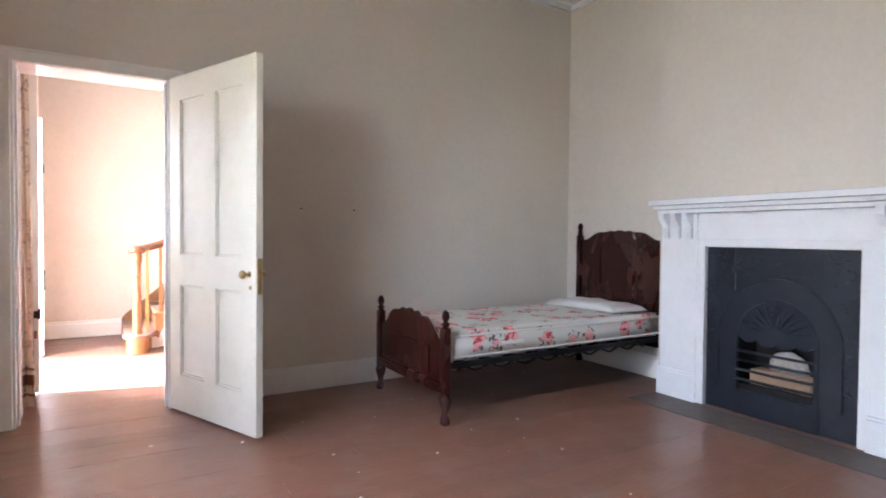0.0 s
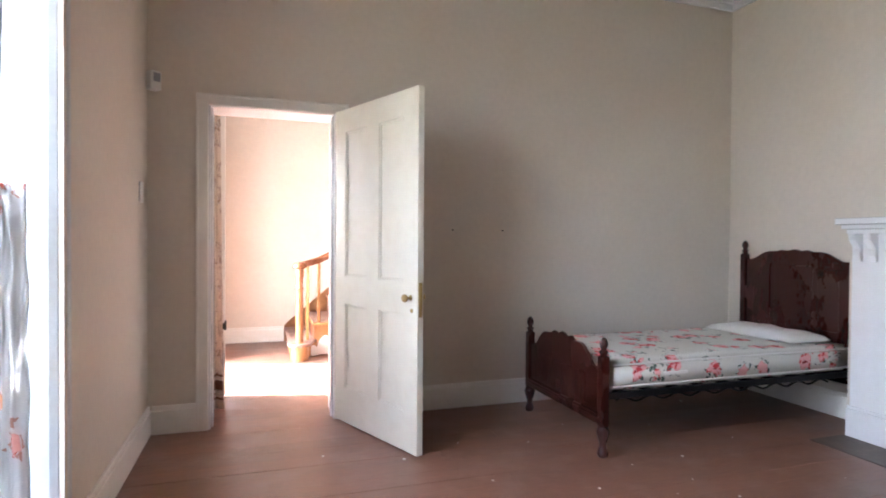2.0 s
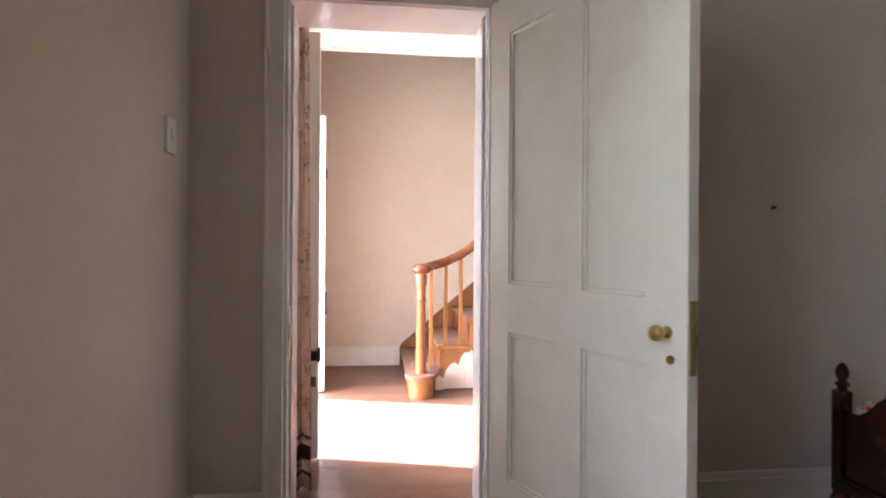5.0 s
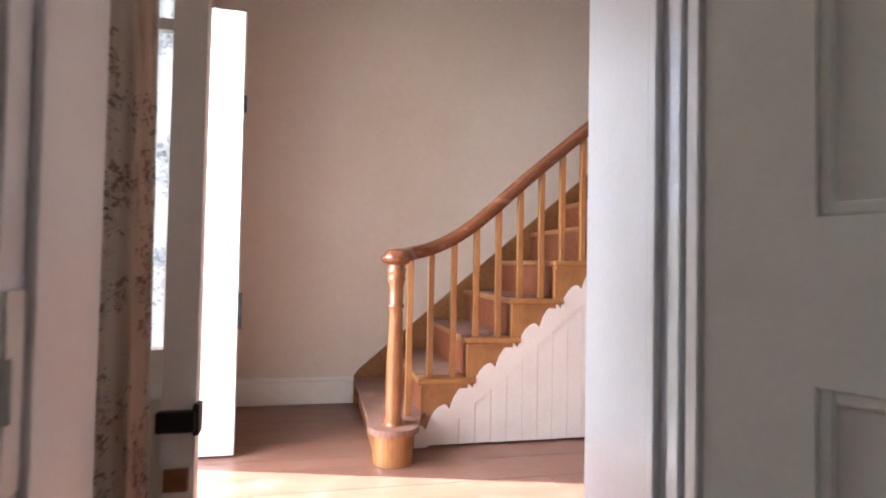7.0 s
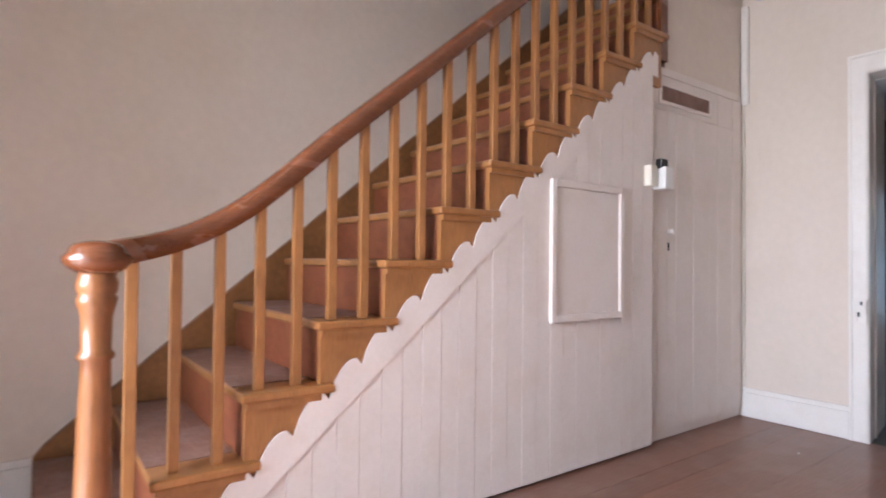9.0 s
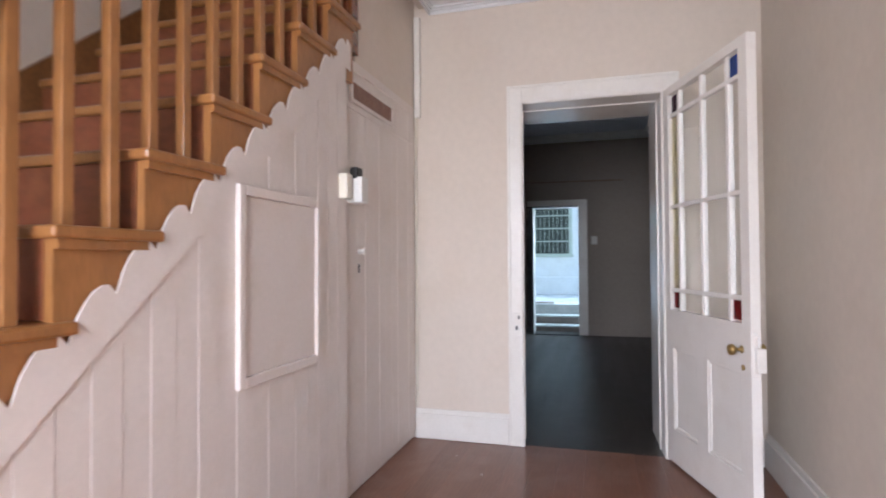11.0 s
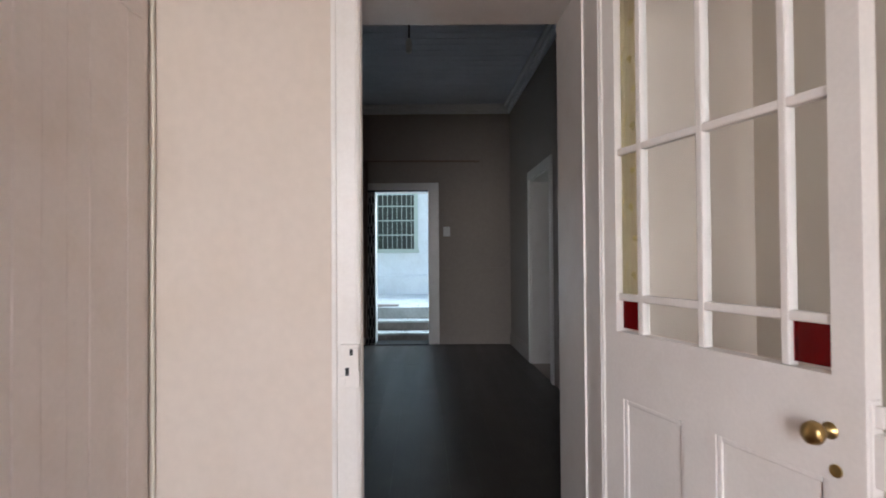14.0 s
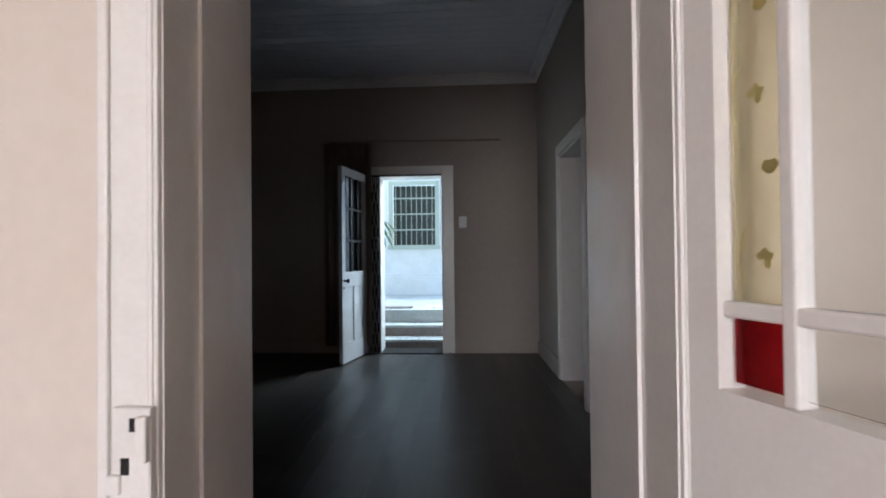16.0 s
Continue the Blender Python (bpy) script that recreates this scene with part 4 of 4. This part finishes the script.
def crest(y0, y1, zb, zs, zt):
    """Outline of a carved board across the bed: shoulders, a swell and a scrolled crown."""
    pts = [(y0, zb), (y0, zs)]
    mid, half = (y0 + y1) / 2, (y1 - y0) / 2
    for i in range(41):
        u = -1 + i / 20
        a = abs(u)
        s = 0.0 if a > 0.93 else (1.0 if a < 0.5 else 0.5 + 0.5 * math.cos((a - 0.5) / 0.43 * math.pi))
        bump = 0.16 * math.exp(-((a - 0.24) / 0.07) ** 2) + 0.22 * math.exp(-(a / 0.11) ** 2)
        pts.append((mid + half * 0.995 * u, zs + (zt - zs) * (0.74 * s + bump * 0.9)))
    return pts + [(y1, zs), (y1, zb)]


SIDE = Matrix(((0, 1, 0, 0), (1, 0, 0, 0), (0, 0, 1, 0), (0, 0, 0, 1)))


def bed_end(name, x, zb, zs, zt, top, panels):
    b = part(name, outline(crest(YN + 0.03, YF - 0.03, zb, zs, zt), 0.026, Matrix.Translation((x - 0.013, 0, 0)) @ SIDE, 0.003), MAHOGANY, bed)
    part("rail", boxes((x - 0.028, x + 0.028, YN + 0.02, YF - 0.02, zb - 0.03, zb + 0.03), (x - 0.036, x + 0.036, YN + 0.0, YF - 0.0, zb - 0.002, zb + 0.014), bevel=0.004), MAHOGANY, b)
    for y in (YN, YF):
        part("post", boxes((x - 0.026, x + 0.026, y - 0.026, y + 0.026, zb - 0.04, top - 0.11), bevel=0.004), MAHOGANY, b)
        part("finial", lathe([(0.024, 0), (0.018, 0.012), (0.026, 0.022), (0.026, 0.03), (0.014, 0.04), (0.022, 0.055), (0.026, 0.075), (0.018, 0.1), (0.006, 0.112)], (x, y, top - 0.11), 14), MAHOGANY, b, "", True)
        part("leg", lathe([(0.028, zb - 0.04), (0.040, zb - 0.07), (0.034, zb - 0.10), (0.024, zb - 0.13), (0.020, 0.06), (0.026, 0.05), (0.030, 0.03), (0.034, 0.02), (0.028, 0.0)], (x, y, 0), 14), MAHOGANY, b, "", True)
    for y0, y1, z0, z1 in panels:
        part("raised_panel", box(x - 0.02, x - 0.012, y0, y1, z0, z1, 0.004), MAHOGANY, b)


bed_end("footboard", FX, 0.22, 0.51, 0.675, 0.70, [(3.40, 4.0, 0.28, 0.46)])
bed_end("headboard", HX, 0.30, 1.13, 1.222, 1.28, [(3.33, 3.49, 0.62, 1.07), (3.53, 3.86, 0.62, 1.09), (3.90, 4.06, 0.62, 1.07)])
for y in (YN, YF):
    part("side_rail", box(FX, HX, y - 0.012, y + 0.012, 0.335, 0.375, 0.003), BLACKMETAL, bed, "black iron side rail")
    part("spring", tube([(FX + 0.1 + i * 0.03, y + 0.02, 0.318 + 0.014 * math.sin(i * 0.95)) for i in range(58)], 0.007, 6), BLACKMETAL, bed)
for i in range(9):
    part("slat", box(FX + 0.15 + i * 0.2, FX + 0.19 + i * 0.2, YN, YF, 0.34, 0.36), BLACKMETAL, bed)
bm = box(FX + 0.035, HX - 0.03, YN - 0.005, YF + 0.005, 0.377, 0.556)
bmesh.ops.bevel(bm, geom=bm.edges[:], offset=0.035, segments=4, affect="EDGES")
bmesh.ops.subdivide_edges(bm, edges=[e for e in bm.edges if e.calc_length() > 0.5], cuts=14, use_grid_fill=True)
for v in bm.verts:
    if v.co.z > 0.54:
        v.co.z += 0.006 * noise.noise(v.co * 4)
    v.co.y += 0.006 * noise.noise(v.co * 3 + Vector((5, 0, 0)))
mat_ob = tagged(holder("mattress"), "white mattress printed with red roses on the bed", "mattress")
part("body", bm, ROSES, mat_ob, "", True)
for z in (0.405, 0.535):
    part("piping", tube([(FX + 0.06, YN - 0.008, z), (HX - 0.06, YN - 0.008, z)], 0.006, 6), LINEN, mat_ob)
part("handle", box(3.02, 3.20, YN - 0.014, YN - 0.006, 0.455, 0.475, 0.002), LINEN, mat_ob, "white cloth carrying handle")
pil = bmesh.new()
bmesh.ops.create_grid(pil, x_segments=22, y_segments=26, size=1)
for v in pil.verts:
    u, w = v.co.x, v.co.y
    edge = max(0, 1 - u ** 6) * max(0, 1 - w ** 6)
    v.co = Vector((4.38 + 0.20 * u + 0.02 * noise.noise((w * 2, 0, 1)), 3.73 + 0.38 * w, 0.575 + 0.042 * edge ** 0.6 + 0.018 * noise.noise((u * 2.5, w * 3, 2)) * edge))
r = bmesh.ops.extrude_face_region(pil, geom=pil.faces[:])
for v in r["geom"]:
    if isinstance(v, bmesh.types.BMVert):
        v.co.z = 0.564
tagged(part("pillow", pil, LINEN, smooth=True), "flat crumpled white pillow on the mattress", "pillow")

# ---- fireplace ----
fire = tagged(holder("fireplace", (0.04, 0.012, 0)), "white wooden mantelpiece round a black cast iron grate", "fireplace")
OY0, OY1, OZ = 1.765, 2.70, 1.095
for y0, y1 in ((OY1 + 0.06, 3.05), (1.415, OY0 - 0.06)):
    p = part("pilaster", boxes((4.335, 4.389, y0, y1, 0.0, 1.326), bevel=0.003), BLUEWHITE, fire)
    part("plinth", boxes((4.315, 4.335, y0 - 0.012, y1 + 0.012, 0, 0.18), (4.322, 4.335, y0 - 0.008, y1 + 0.008, 0.18, 0.2), bevel=0.003), BLUEWHITE, p)
    for j in range(3):
        yc = y0 + 0.05 + j * (y1 - y0 - 0.1) / 2
        part("corbel", outline([(0, 0), (0.02, 0.0), (0.03, 0.04), (0.028, 0.08), (0.05, 0.11), (0.075, 0.14), (0.08, 0.18), (0.0, 0.18)], 0.045, Matrix.Translation((4.335, yc - 0.0225, 1.147)) @ Matrix.Diagonal((-1, 1, 1, 1)), 0.003), BLUEWHITE, p)
part("frieze", box(4.35, 4.389, OY0 - 0.06, OY1 + 0.06, OZ + 0.05, 1.328, 0.003), BLUEWHITE, fire)
for y0, y1, z0, z1 in ((OY1, OY1 + 0.06, 0, OZ + 0.05), (OY0 - 0.06, OY0, 0, OZ + 0.05), (OY0, OY1, OZ, OZ + 0.05)):
    part("slip_moulding", box(4.342, 4.389, y0, y1, z0, z1, 0.003), BLUEWHITE, fire)
part("mantel_shelf", boxes((4.285, 4.389, 1.41, 3.055, 1.327, 1.357), (4.25, 4.389, 1.395, 3.066, 1.357, 1.386), (4.21, 4.389, 1.38, 3.078, 1.386, 1.426), bevel=0.006), BLUEWHITE, fire)
inset = part("grate_surround", boxes((4.372, 4.40, OY0 + 0.003, 1.97, 0.003, OZ - 0.003), (4.372, 4.40, 2.50, OY1 - 0.003, 0.003, OZ - 0.003), (4.372, 4.40, 1.97, 2.50, 0.92, OZ - 0.003), (4.36, 4.40, 1.97, 2.50, 0.003, 0.16), bevel=0.003), CASTIRON, fire, "black cast iron surround")
part("back_plate", boxes((4.384, 4.3995, 1.97, 2.50, 0.60, 0.92), (4.376, 4.384, 2.225, 2.245, 0.905, 1.09)), CASTIRON, inset)
CY, CZ = 2.235, 0.52


def arch(r0, r1, x, depth, z_low, parent, name, squash=1.0):
    """A cast iron arch band: two legs and a round head."""
    pts = [(CY - r1, z_low)] + [(CY - r1 * math.cos(math.pi * i / 24), CZ + squash * r1 * math.sin(math.pi * i / 24)) for i in range(25)] + [(CY + r1, z_low), (CY + r0, z_low)]
    pts += [(CY + r0 * math.cos(math.pi * i / 24), CZ + squash * r0 * math.sin(math.pi * i / 24)) for i in range(25)] + [(CY - r0, z_low)]
    return part(name, outline(pts, depth, Matrix.Translation((x, 0, 0)) @ SIDE), CASTIRON, parent)


arch(0.36, 0.385, 4.352, 0.02, 0.16, inset, "arch_moulding")
arch(0.255, 0.36, 4.366, 0.03, 0.16, inset, "arch_band")
arch(0.235, 0.258, 4.358, 0.03, 0.16, inset, "arch_moulding")
pts = [(CY + 0.24 * math.cos(math.pi * i / 24), 0.52 + 0.24 * math.sin(math.pi * i / 24)) for i in range(25)]
pts += [(CY - 0.24 + 0.48 * i / 16, 0.52 - 0.03 * abs(math.sin(i * math.pi / 4)) - 0.03 * math.cos((i / 8 - 1) * math.pi / 2)) for i in range(17)]
hood = part("hood", outline(pts, 0.02, Matrix.Translation((4.372, 0, 0)) @ SIDE), CASTIRON, inset, "fan-patterned iron hood")
for i in range(1, 12):
    a = math.pi * i / 12
    part("fan_rib", tube([(4.37, CY + 0.05 * math.cos(a), 0.56 + 0.03 * math.sin(a)), (4.364, CY + 0.14 * math.cos(a), 0.54 + 0.13 * math.sin(a)), (4.371, CY + 0.22 * math.cos(a), 0.53 + 0.2 * math.sin(a))], [0.004, 0.012, 0.005], 6), CASTIRON, hood)
part("hood_knob", lathe([(0.01, 0), (0.01, 0.015), (0.02, 0.025), (0.014, 0.04)], (4.372, CY, 0.70), 12, Matrix.Rotation(radians(-90), 4, "Y")), CASTIRON, hood, "", True)
random.seed(4)
for j in range(70):
    side = random.choice((0, 1, 2))
    y = random.uniform(1.79, 1.90) if side == 0 else (random.uniform(2.58, 2.68) if side == 1 else random.uniform(1.8, 2.67))
    z = random.uniform(0.25, 1.05) if side < 2 else random.uniform(0.93, 1.06)
    a = random.uniform(0, 6.3)
    part("ornament", tube([(4.371, y + 0.03 * math.cos(a + k * 0.6) * (1 - k * 0.12), z + 0.03 * math.sin(a + k * 0.6) * (1 - k * 0.12)) for k in range(5)], [0.003, 0.006, 0.007, 0.006, 0.003], 5), CASTIRON, inset)
for j in range(4):
    part("grate_bar", tube([(4.36, 1.99, 0.235 + 0.062 * j), (4.345, 2.235, 0.235 + 0.062 * j), (4.36, 2.48, 0.235 + 0.062 * j)], 0.009, 8), CASTIRON, inset)
part("firebox", boxes((4.62, 4.63, 1.9, 2.6, 0, 1.05), (4.40, 4.62, 1.88, 1.98, 0, 1.05), (4.40, 4.62, 2.49, 2.6, 0, 1.05), (4.40, 4.62, 1.98, 2.49, 0.12, 0.2)), SOOT, fire)
part("fire_brick", box(4.42, 4.55, 2.04, 2.42, 0.2, 0.30, 0.01), FIREBRICK, fire)
bm = bmesh.new()
bmesh.ops.create_icosphere(bm, subdivisions=3, radius=1)
for v in bm.verts:
    v.co = Vector((4.52 + 0.06 * v.co.x, 2.22 + 0.12 * v.co.y, 0.33 + 0.10 * v.co.z)) + 0.02 * Vector((1, 1, 1)) * noise.noise(v.co * 2.5)
part("ash_mound", bm, ASH, fire, "pale heap of ash", True)
hearth = structure(part("hearth", box(4.05, 4.35, 1.40, 3.08, -0.02, 0.003, 0.003), HEARTH), "dark worn slate hearth in the floor", "hearth")

# ---- chair by the window ----
chair = tagged(holder("wooden_chair", (0.12, 1.72, 0), 4), "honey-coloured wooden chair with turned spindles by the window", "chair")
part("crest_rail", outline([(-0.24, 0.86), (-0.24, 0.90), (-0.1, 0.925), (0.1, 0.925), (0.24, 0.90), (0.24, 0.86), (0.1, 0.875), (-0.1, 0.875)], 0.03, Matrix.Translation((-0.015, 0, 0)) @ SIDE, 0.004), HONEY, chair)
SPIN = [(0.010, 0.45), (0.015, 0.50), (0.020, 0.58), (0.012, 0.62), (0.018, 0.65), (0.018, 0.67), (0.012, 0.69), (0.020, 0.76), (0.013, 0.83), (0.010, 0.87)]
for y in (-0.16, 0.0, 0.16):
    part("spindle", lathe(SPIN, (0, y, 0), 12), HONEY, chair, "", True)
part("seat", box(-0.03, 0.38, -0.22, 0.22, 0.425, 0.455, 0.012), HONEY, chair)
for x, y in ((0.02, -0.18), (0.02, 0.18), (0.34, -0.18), (0.34, 0.18)):
    part("leg", lathe([(0.014, 0), (0.018, 0.1), (0.023, 0.2), (0.014, 0.24), (0.022, 0.3), (0.016, 0.43)], (x, y, 0), 12), HONEY, chair, "", True)
for y in (-0.18, 0.18):
    part("stretcher", tube([(0.02, y, 0.17), (0.18, y, 0.17), (0.34, y, 0.17)], [0.008, 0.013, 0.008]), HONEY, chair)

# ---- outside the back door ----
BACK_SITE[0] = True
structure(part("back_landing", box(10.62, 10.68, 5.2, 7.6, -0.3, -0.02), CONCRETE), "low landing outside the back door", "landing")
for x, z in ((10.68, 0.105), (10.97, 0.245)):
    s = structure(holder("outside_step"), "stained masonry step littered with leaves", "step")
    part("tread", box(x - 0.02, x + 0.31, 5.0, 7.8, z - 0.03, z, 0.005), CONCRETE, s)
    part("riser", box(x, x + 0.31, 5.0, 7.8, -0.3, z - 0.03), STEPSTONE, s)
structure(part("courtyard_floor", boxes((11.25, 16.5, 2.0, 10.5, -0.3, 0.405), (11.24, 11.3, 2.0, 10.5, 0.37, 0.412)), CONCRETE), "pale courtyard paving", "pavement")
structure(part("courtyard_wall", boxes((14.5, 14.8, 2.0, 5.9, 0.3, 4.2), (14.5, 14.8, 6.79, 10.5, 0.3, 4.2), (14.5, 14.8, 5.9, 6.79, 0.3, 1.32), (14.5, 14.8, 5.9, 6.79, 2.53, 4.2), (14.32, 14.5, 2.0, 10.5, 0.40, 0.80)), YARDWALL), "white limewashed courtyard wall with plinth", "wall")
bw = structure(holder("window_3"), "barred green-framed window in the white courtyard wall", "window")
part("window_frame", boxes((14.47, 14.56, 5.86, 5.94, 1.30, 2.56), (14.47, 14.56, 6.75, 6.83, 1.30, 2.56), (14.47, 14.56, 5.94, 6.75, 2.48, 2.56), (14.44, 14.56, 5.84, 6.85, 1.26, 1.34), bevel=0.004), GREENTRIM, bw)
part("pane", box(14.62, 14.63, 5.94, 6.75, 1.34, 2.48), DARKGLASS, bw)
for j in range(8):
    part("bar", box(14.5, 14.512, 5.992 + j * 0.1, 6.003 + j * 0.1, 1.34, 2.48), GREENTRIM, bw)
for z in (1.62, 1.92, 2.22):
    part("crossbar", box(14.497, 14.518, 5.94, 6.75, z, z + 0.022), GREENTRIM, bw)
gate = tagged(holder("security_gate"), "black folding lattice gate pushed back beside the back door", "security gate")
for j in range(6):
    part("upright", box(10.262, 10.28, 6.418 + j * 0.022, 6.428 + j * 0.022, 0.02, 2.04), BLACKMETAL, gate)
for j in range(5):
    y = 6.423 + j * 0.022
    for i in range(14):
        z = 0.1 + i * 0.137
        part("lattice_strip", tube([(10.258, y, z), (10.258, y + 0.022, z + (0.1 if (i + j) % 2 else -0.1))], 0.006, 4), BLACKMETAL, gate)
part("track", box(10.262, 10.294, 5.69, 6.54, 2.04, 2.058), BLACKMETAL, gate)
plank = tagged(part("loose_board", box(11.5, 11.75, 6.15, 6.6, 0.405, 0.425, 0.003), STEPSTONE), "weathered board lying on the paving", "board")
threshold = structure(part("threshold", box(10.24, 10.62, 5.69, 6.41, -0.02, 0.012, 0.004), BLACKMETAL), "dark worn door threshold", "threshold")
random.seed(11)
for j in range(46):
    a, b = random.choice([(random.uniform(9.9, 10.5), 0.0), (random.uniform(10.7, 10.95), 0.105), (random.uniform(11.0, 11.22), 0.245), (random.uniform(11.3, 12.6), 0.412)])
    y = random.uniform(5.55, 6.7)
    bm = outline([(-0.02, 0), (0, 0.012), (0.02, 0), (0, -0.012)], 0.002, Matrix.Translation((a, y, b + 0.014 if b == 0.0 and a > 10.2 else b + 0.002)) @ pose(0, 0, 0, 90 + random.uniform(-15, 15), 0, random.uniform(0, 360)))
    tagged(part("dry_leaf", bm, LITTER), "brown dry leaf blown in at the back door", "leaf", "dry leaves at the back door")
plant = tagged(holder("potted_plant", (13.9, 7.02, 0.405)), "green arching plant by the courtyard wall", "plant")
part("pot", lathe([(0.11, 0), (0.14, 0.24), (0.16, 0.25), (0.15, 0.27), (0.12, 0.26)], (0, 0, 0), 16), FIREBRICK, plant)
part("stem", tube([(0, 0, 0.25), (0.02, -0.02, 0.7), (0, -0.05, 1.15)], [0.03, 0.025, 0.015]), BARK, plant)
for j in range(26):
    a, r = j * 2.4, 0.32 + 0.14 * random.random()
    zz = 1.1 + 0.25 * random.random()
    bm, prev = bmesh.new(), None
    for i in range(7):
        t = i / 6
        c = Vector((r * t * math.cos(a), -0.05 + r * t * math.sin(a), zz + 0.30 * t - 0.55 * t * t))
        s = Vector((-math.sin(a), math.cos(a), 0)) * (0.035 * math.sin(math.pi * (0.12 + 0.86 * t)))
        pair = (bm.verts.new(c + s), bm.verts.new(c - s))
        if prev:
            bm.faces.new((prev[0], prev[1], pair[1], pair[0]))
        prev = pair
    part("leaf", bm, LEAF, plant)

BACK_SITE[0] = False

# ---- tree in front of the bedroom window ----
tree = tagged(holder("garden_tree", (-4.6, 3.4, -0.32)), "leafy garden tree shading the bedroom window", "tree")
part("trunk", tube([(0, 0, 0), (0.05, 0.03, 1.2), (-0.05, 0.0, 2.6), (0.1, 0.1, 5.0)], [0.24, 0.18, 0.14, 0.08], 12), BARK, tree)
verts, faces = [], []
rng = np.random.default_rng(3)
for c in range(140):
    d = rng.normal(size=3)
    d /= np.linalg.norm(d)
    cc = np.array([0.2, 0.0, 5.0]) + d * np.array([1.9, 1.7, 2.3]) * rng.uniform(0.35, 1) ** 0.5
    for q in range(60):
        p = cc + rng.normal(size=3) * 0.26
        u, w = rng.normal(size=3), rng.normal(size=3)
        u, w = u / np.linalg.norm(u) * 0.09, w / np.linalg.norm(w) * 0.05
        i = len(verts)
        verts += [tuple(p - u), tuple(p + w), tuple(p + u), tuple(p - w)]
        faces.append((i, i + 1, i + 2, i + 3))
me = bpy.data.meshes.new("crown")
me.from_pydata(verts, [], faces)
me.materials.append(LEAF)
crown = new("crown", me)
crown.parent = tree
for a in (0.4, 1.9, 3.3, 4.9):
    part("limb", tube([(0, 0, 2.4), (0.5 * math.cos(a), 0.5 * math.sin(a), 3.4), (1.3 * math.cos(a), 1.2 * math.sin(a), 4.6)], [0.1, 0.07, 0.03]), BARK, tree)

# ---- debris on the floors ----
random.seed(21)
for j in range(34):
    x, y = random.choice([(random.uniform(1.0, 3.9), random.uniform(2.0, 4.2)), (random.uniform(1.4, 4.5), random.uniform(5.0, 6.5))])
    r = random.uniform(0.003, 0.009)
    bm = bmesh.new()
    bmesh.ops.create_icosphere(bm, subdivisions=1, radius=r)
    for v in bm.verts:
        v.co = Vector((v.co.x * random.uniform(0.7, 1.5) + x, v.co.y * random.uniform(0.6, 1.3) + y, v.co.z * 0.5 + r * 0.45))
    tagged(part("paint_flake", bm, PLASTIC), "white flake of paint on the floorboards", "debris", "flakes on the floor")

# ---- floorboards ----
floor("floor_bedroom", 0.0, ROOM_E, -0.7, HALL_S, 0.135, FLOORWOOD, "worn reddish brown wooden floorboards")
floor("floor_hall", 0.0, 4.74, HALL_S, HALL_N, 0.135, FLOORWOOD, "worn reddish brown wooden floorboards")
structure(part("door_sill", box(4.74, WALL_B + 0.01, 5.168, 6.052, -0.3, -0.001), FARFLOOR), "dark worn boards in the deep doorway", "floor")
BACK_SITE[0] = True
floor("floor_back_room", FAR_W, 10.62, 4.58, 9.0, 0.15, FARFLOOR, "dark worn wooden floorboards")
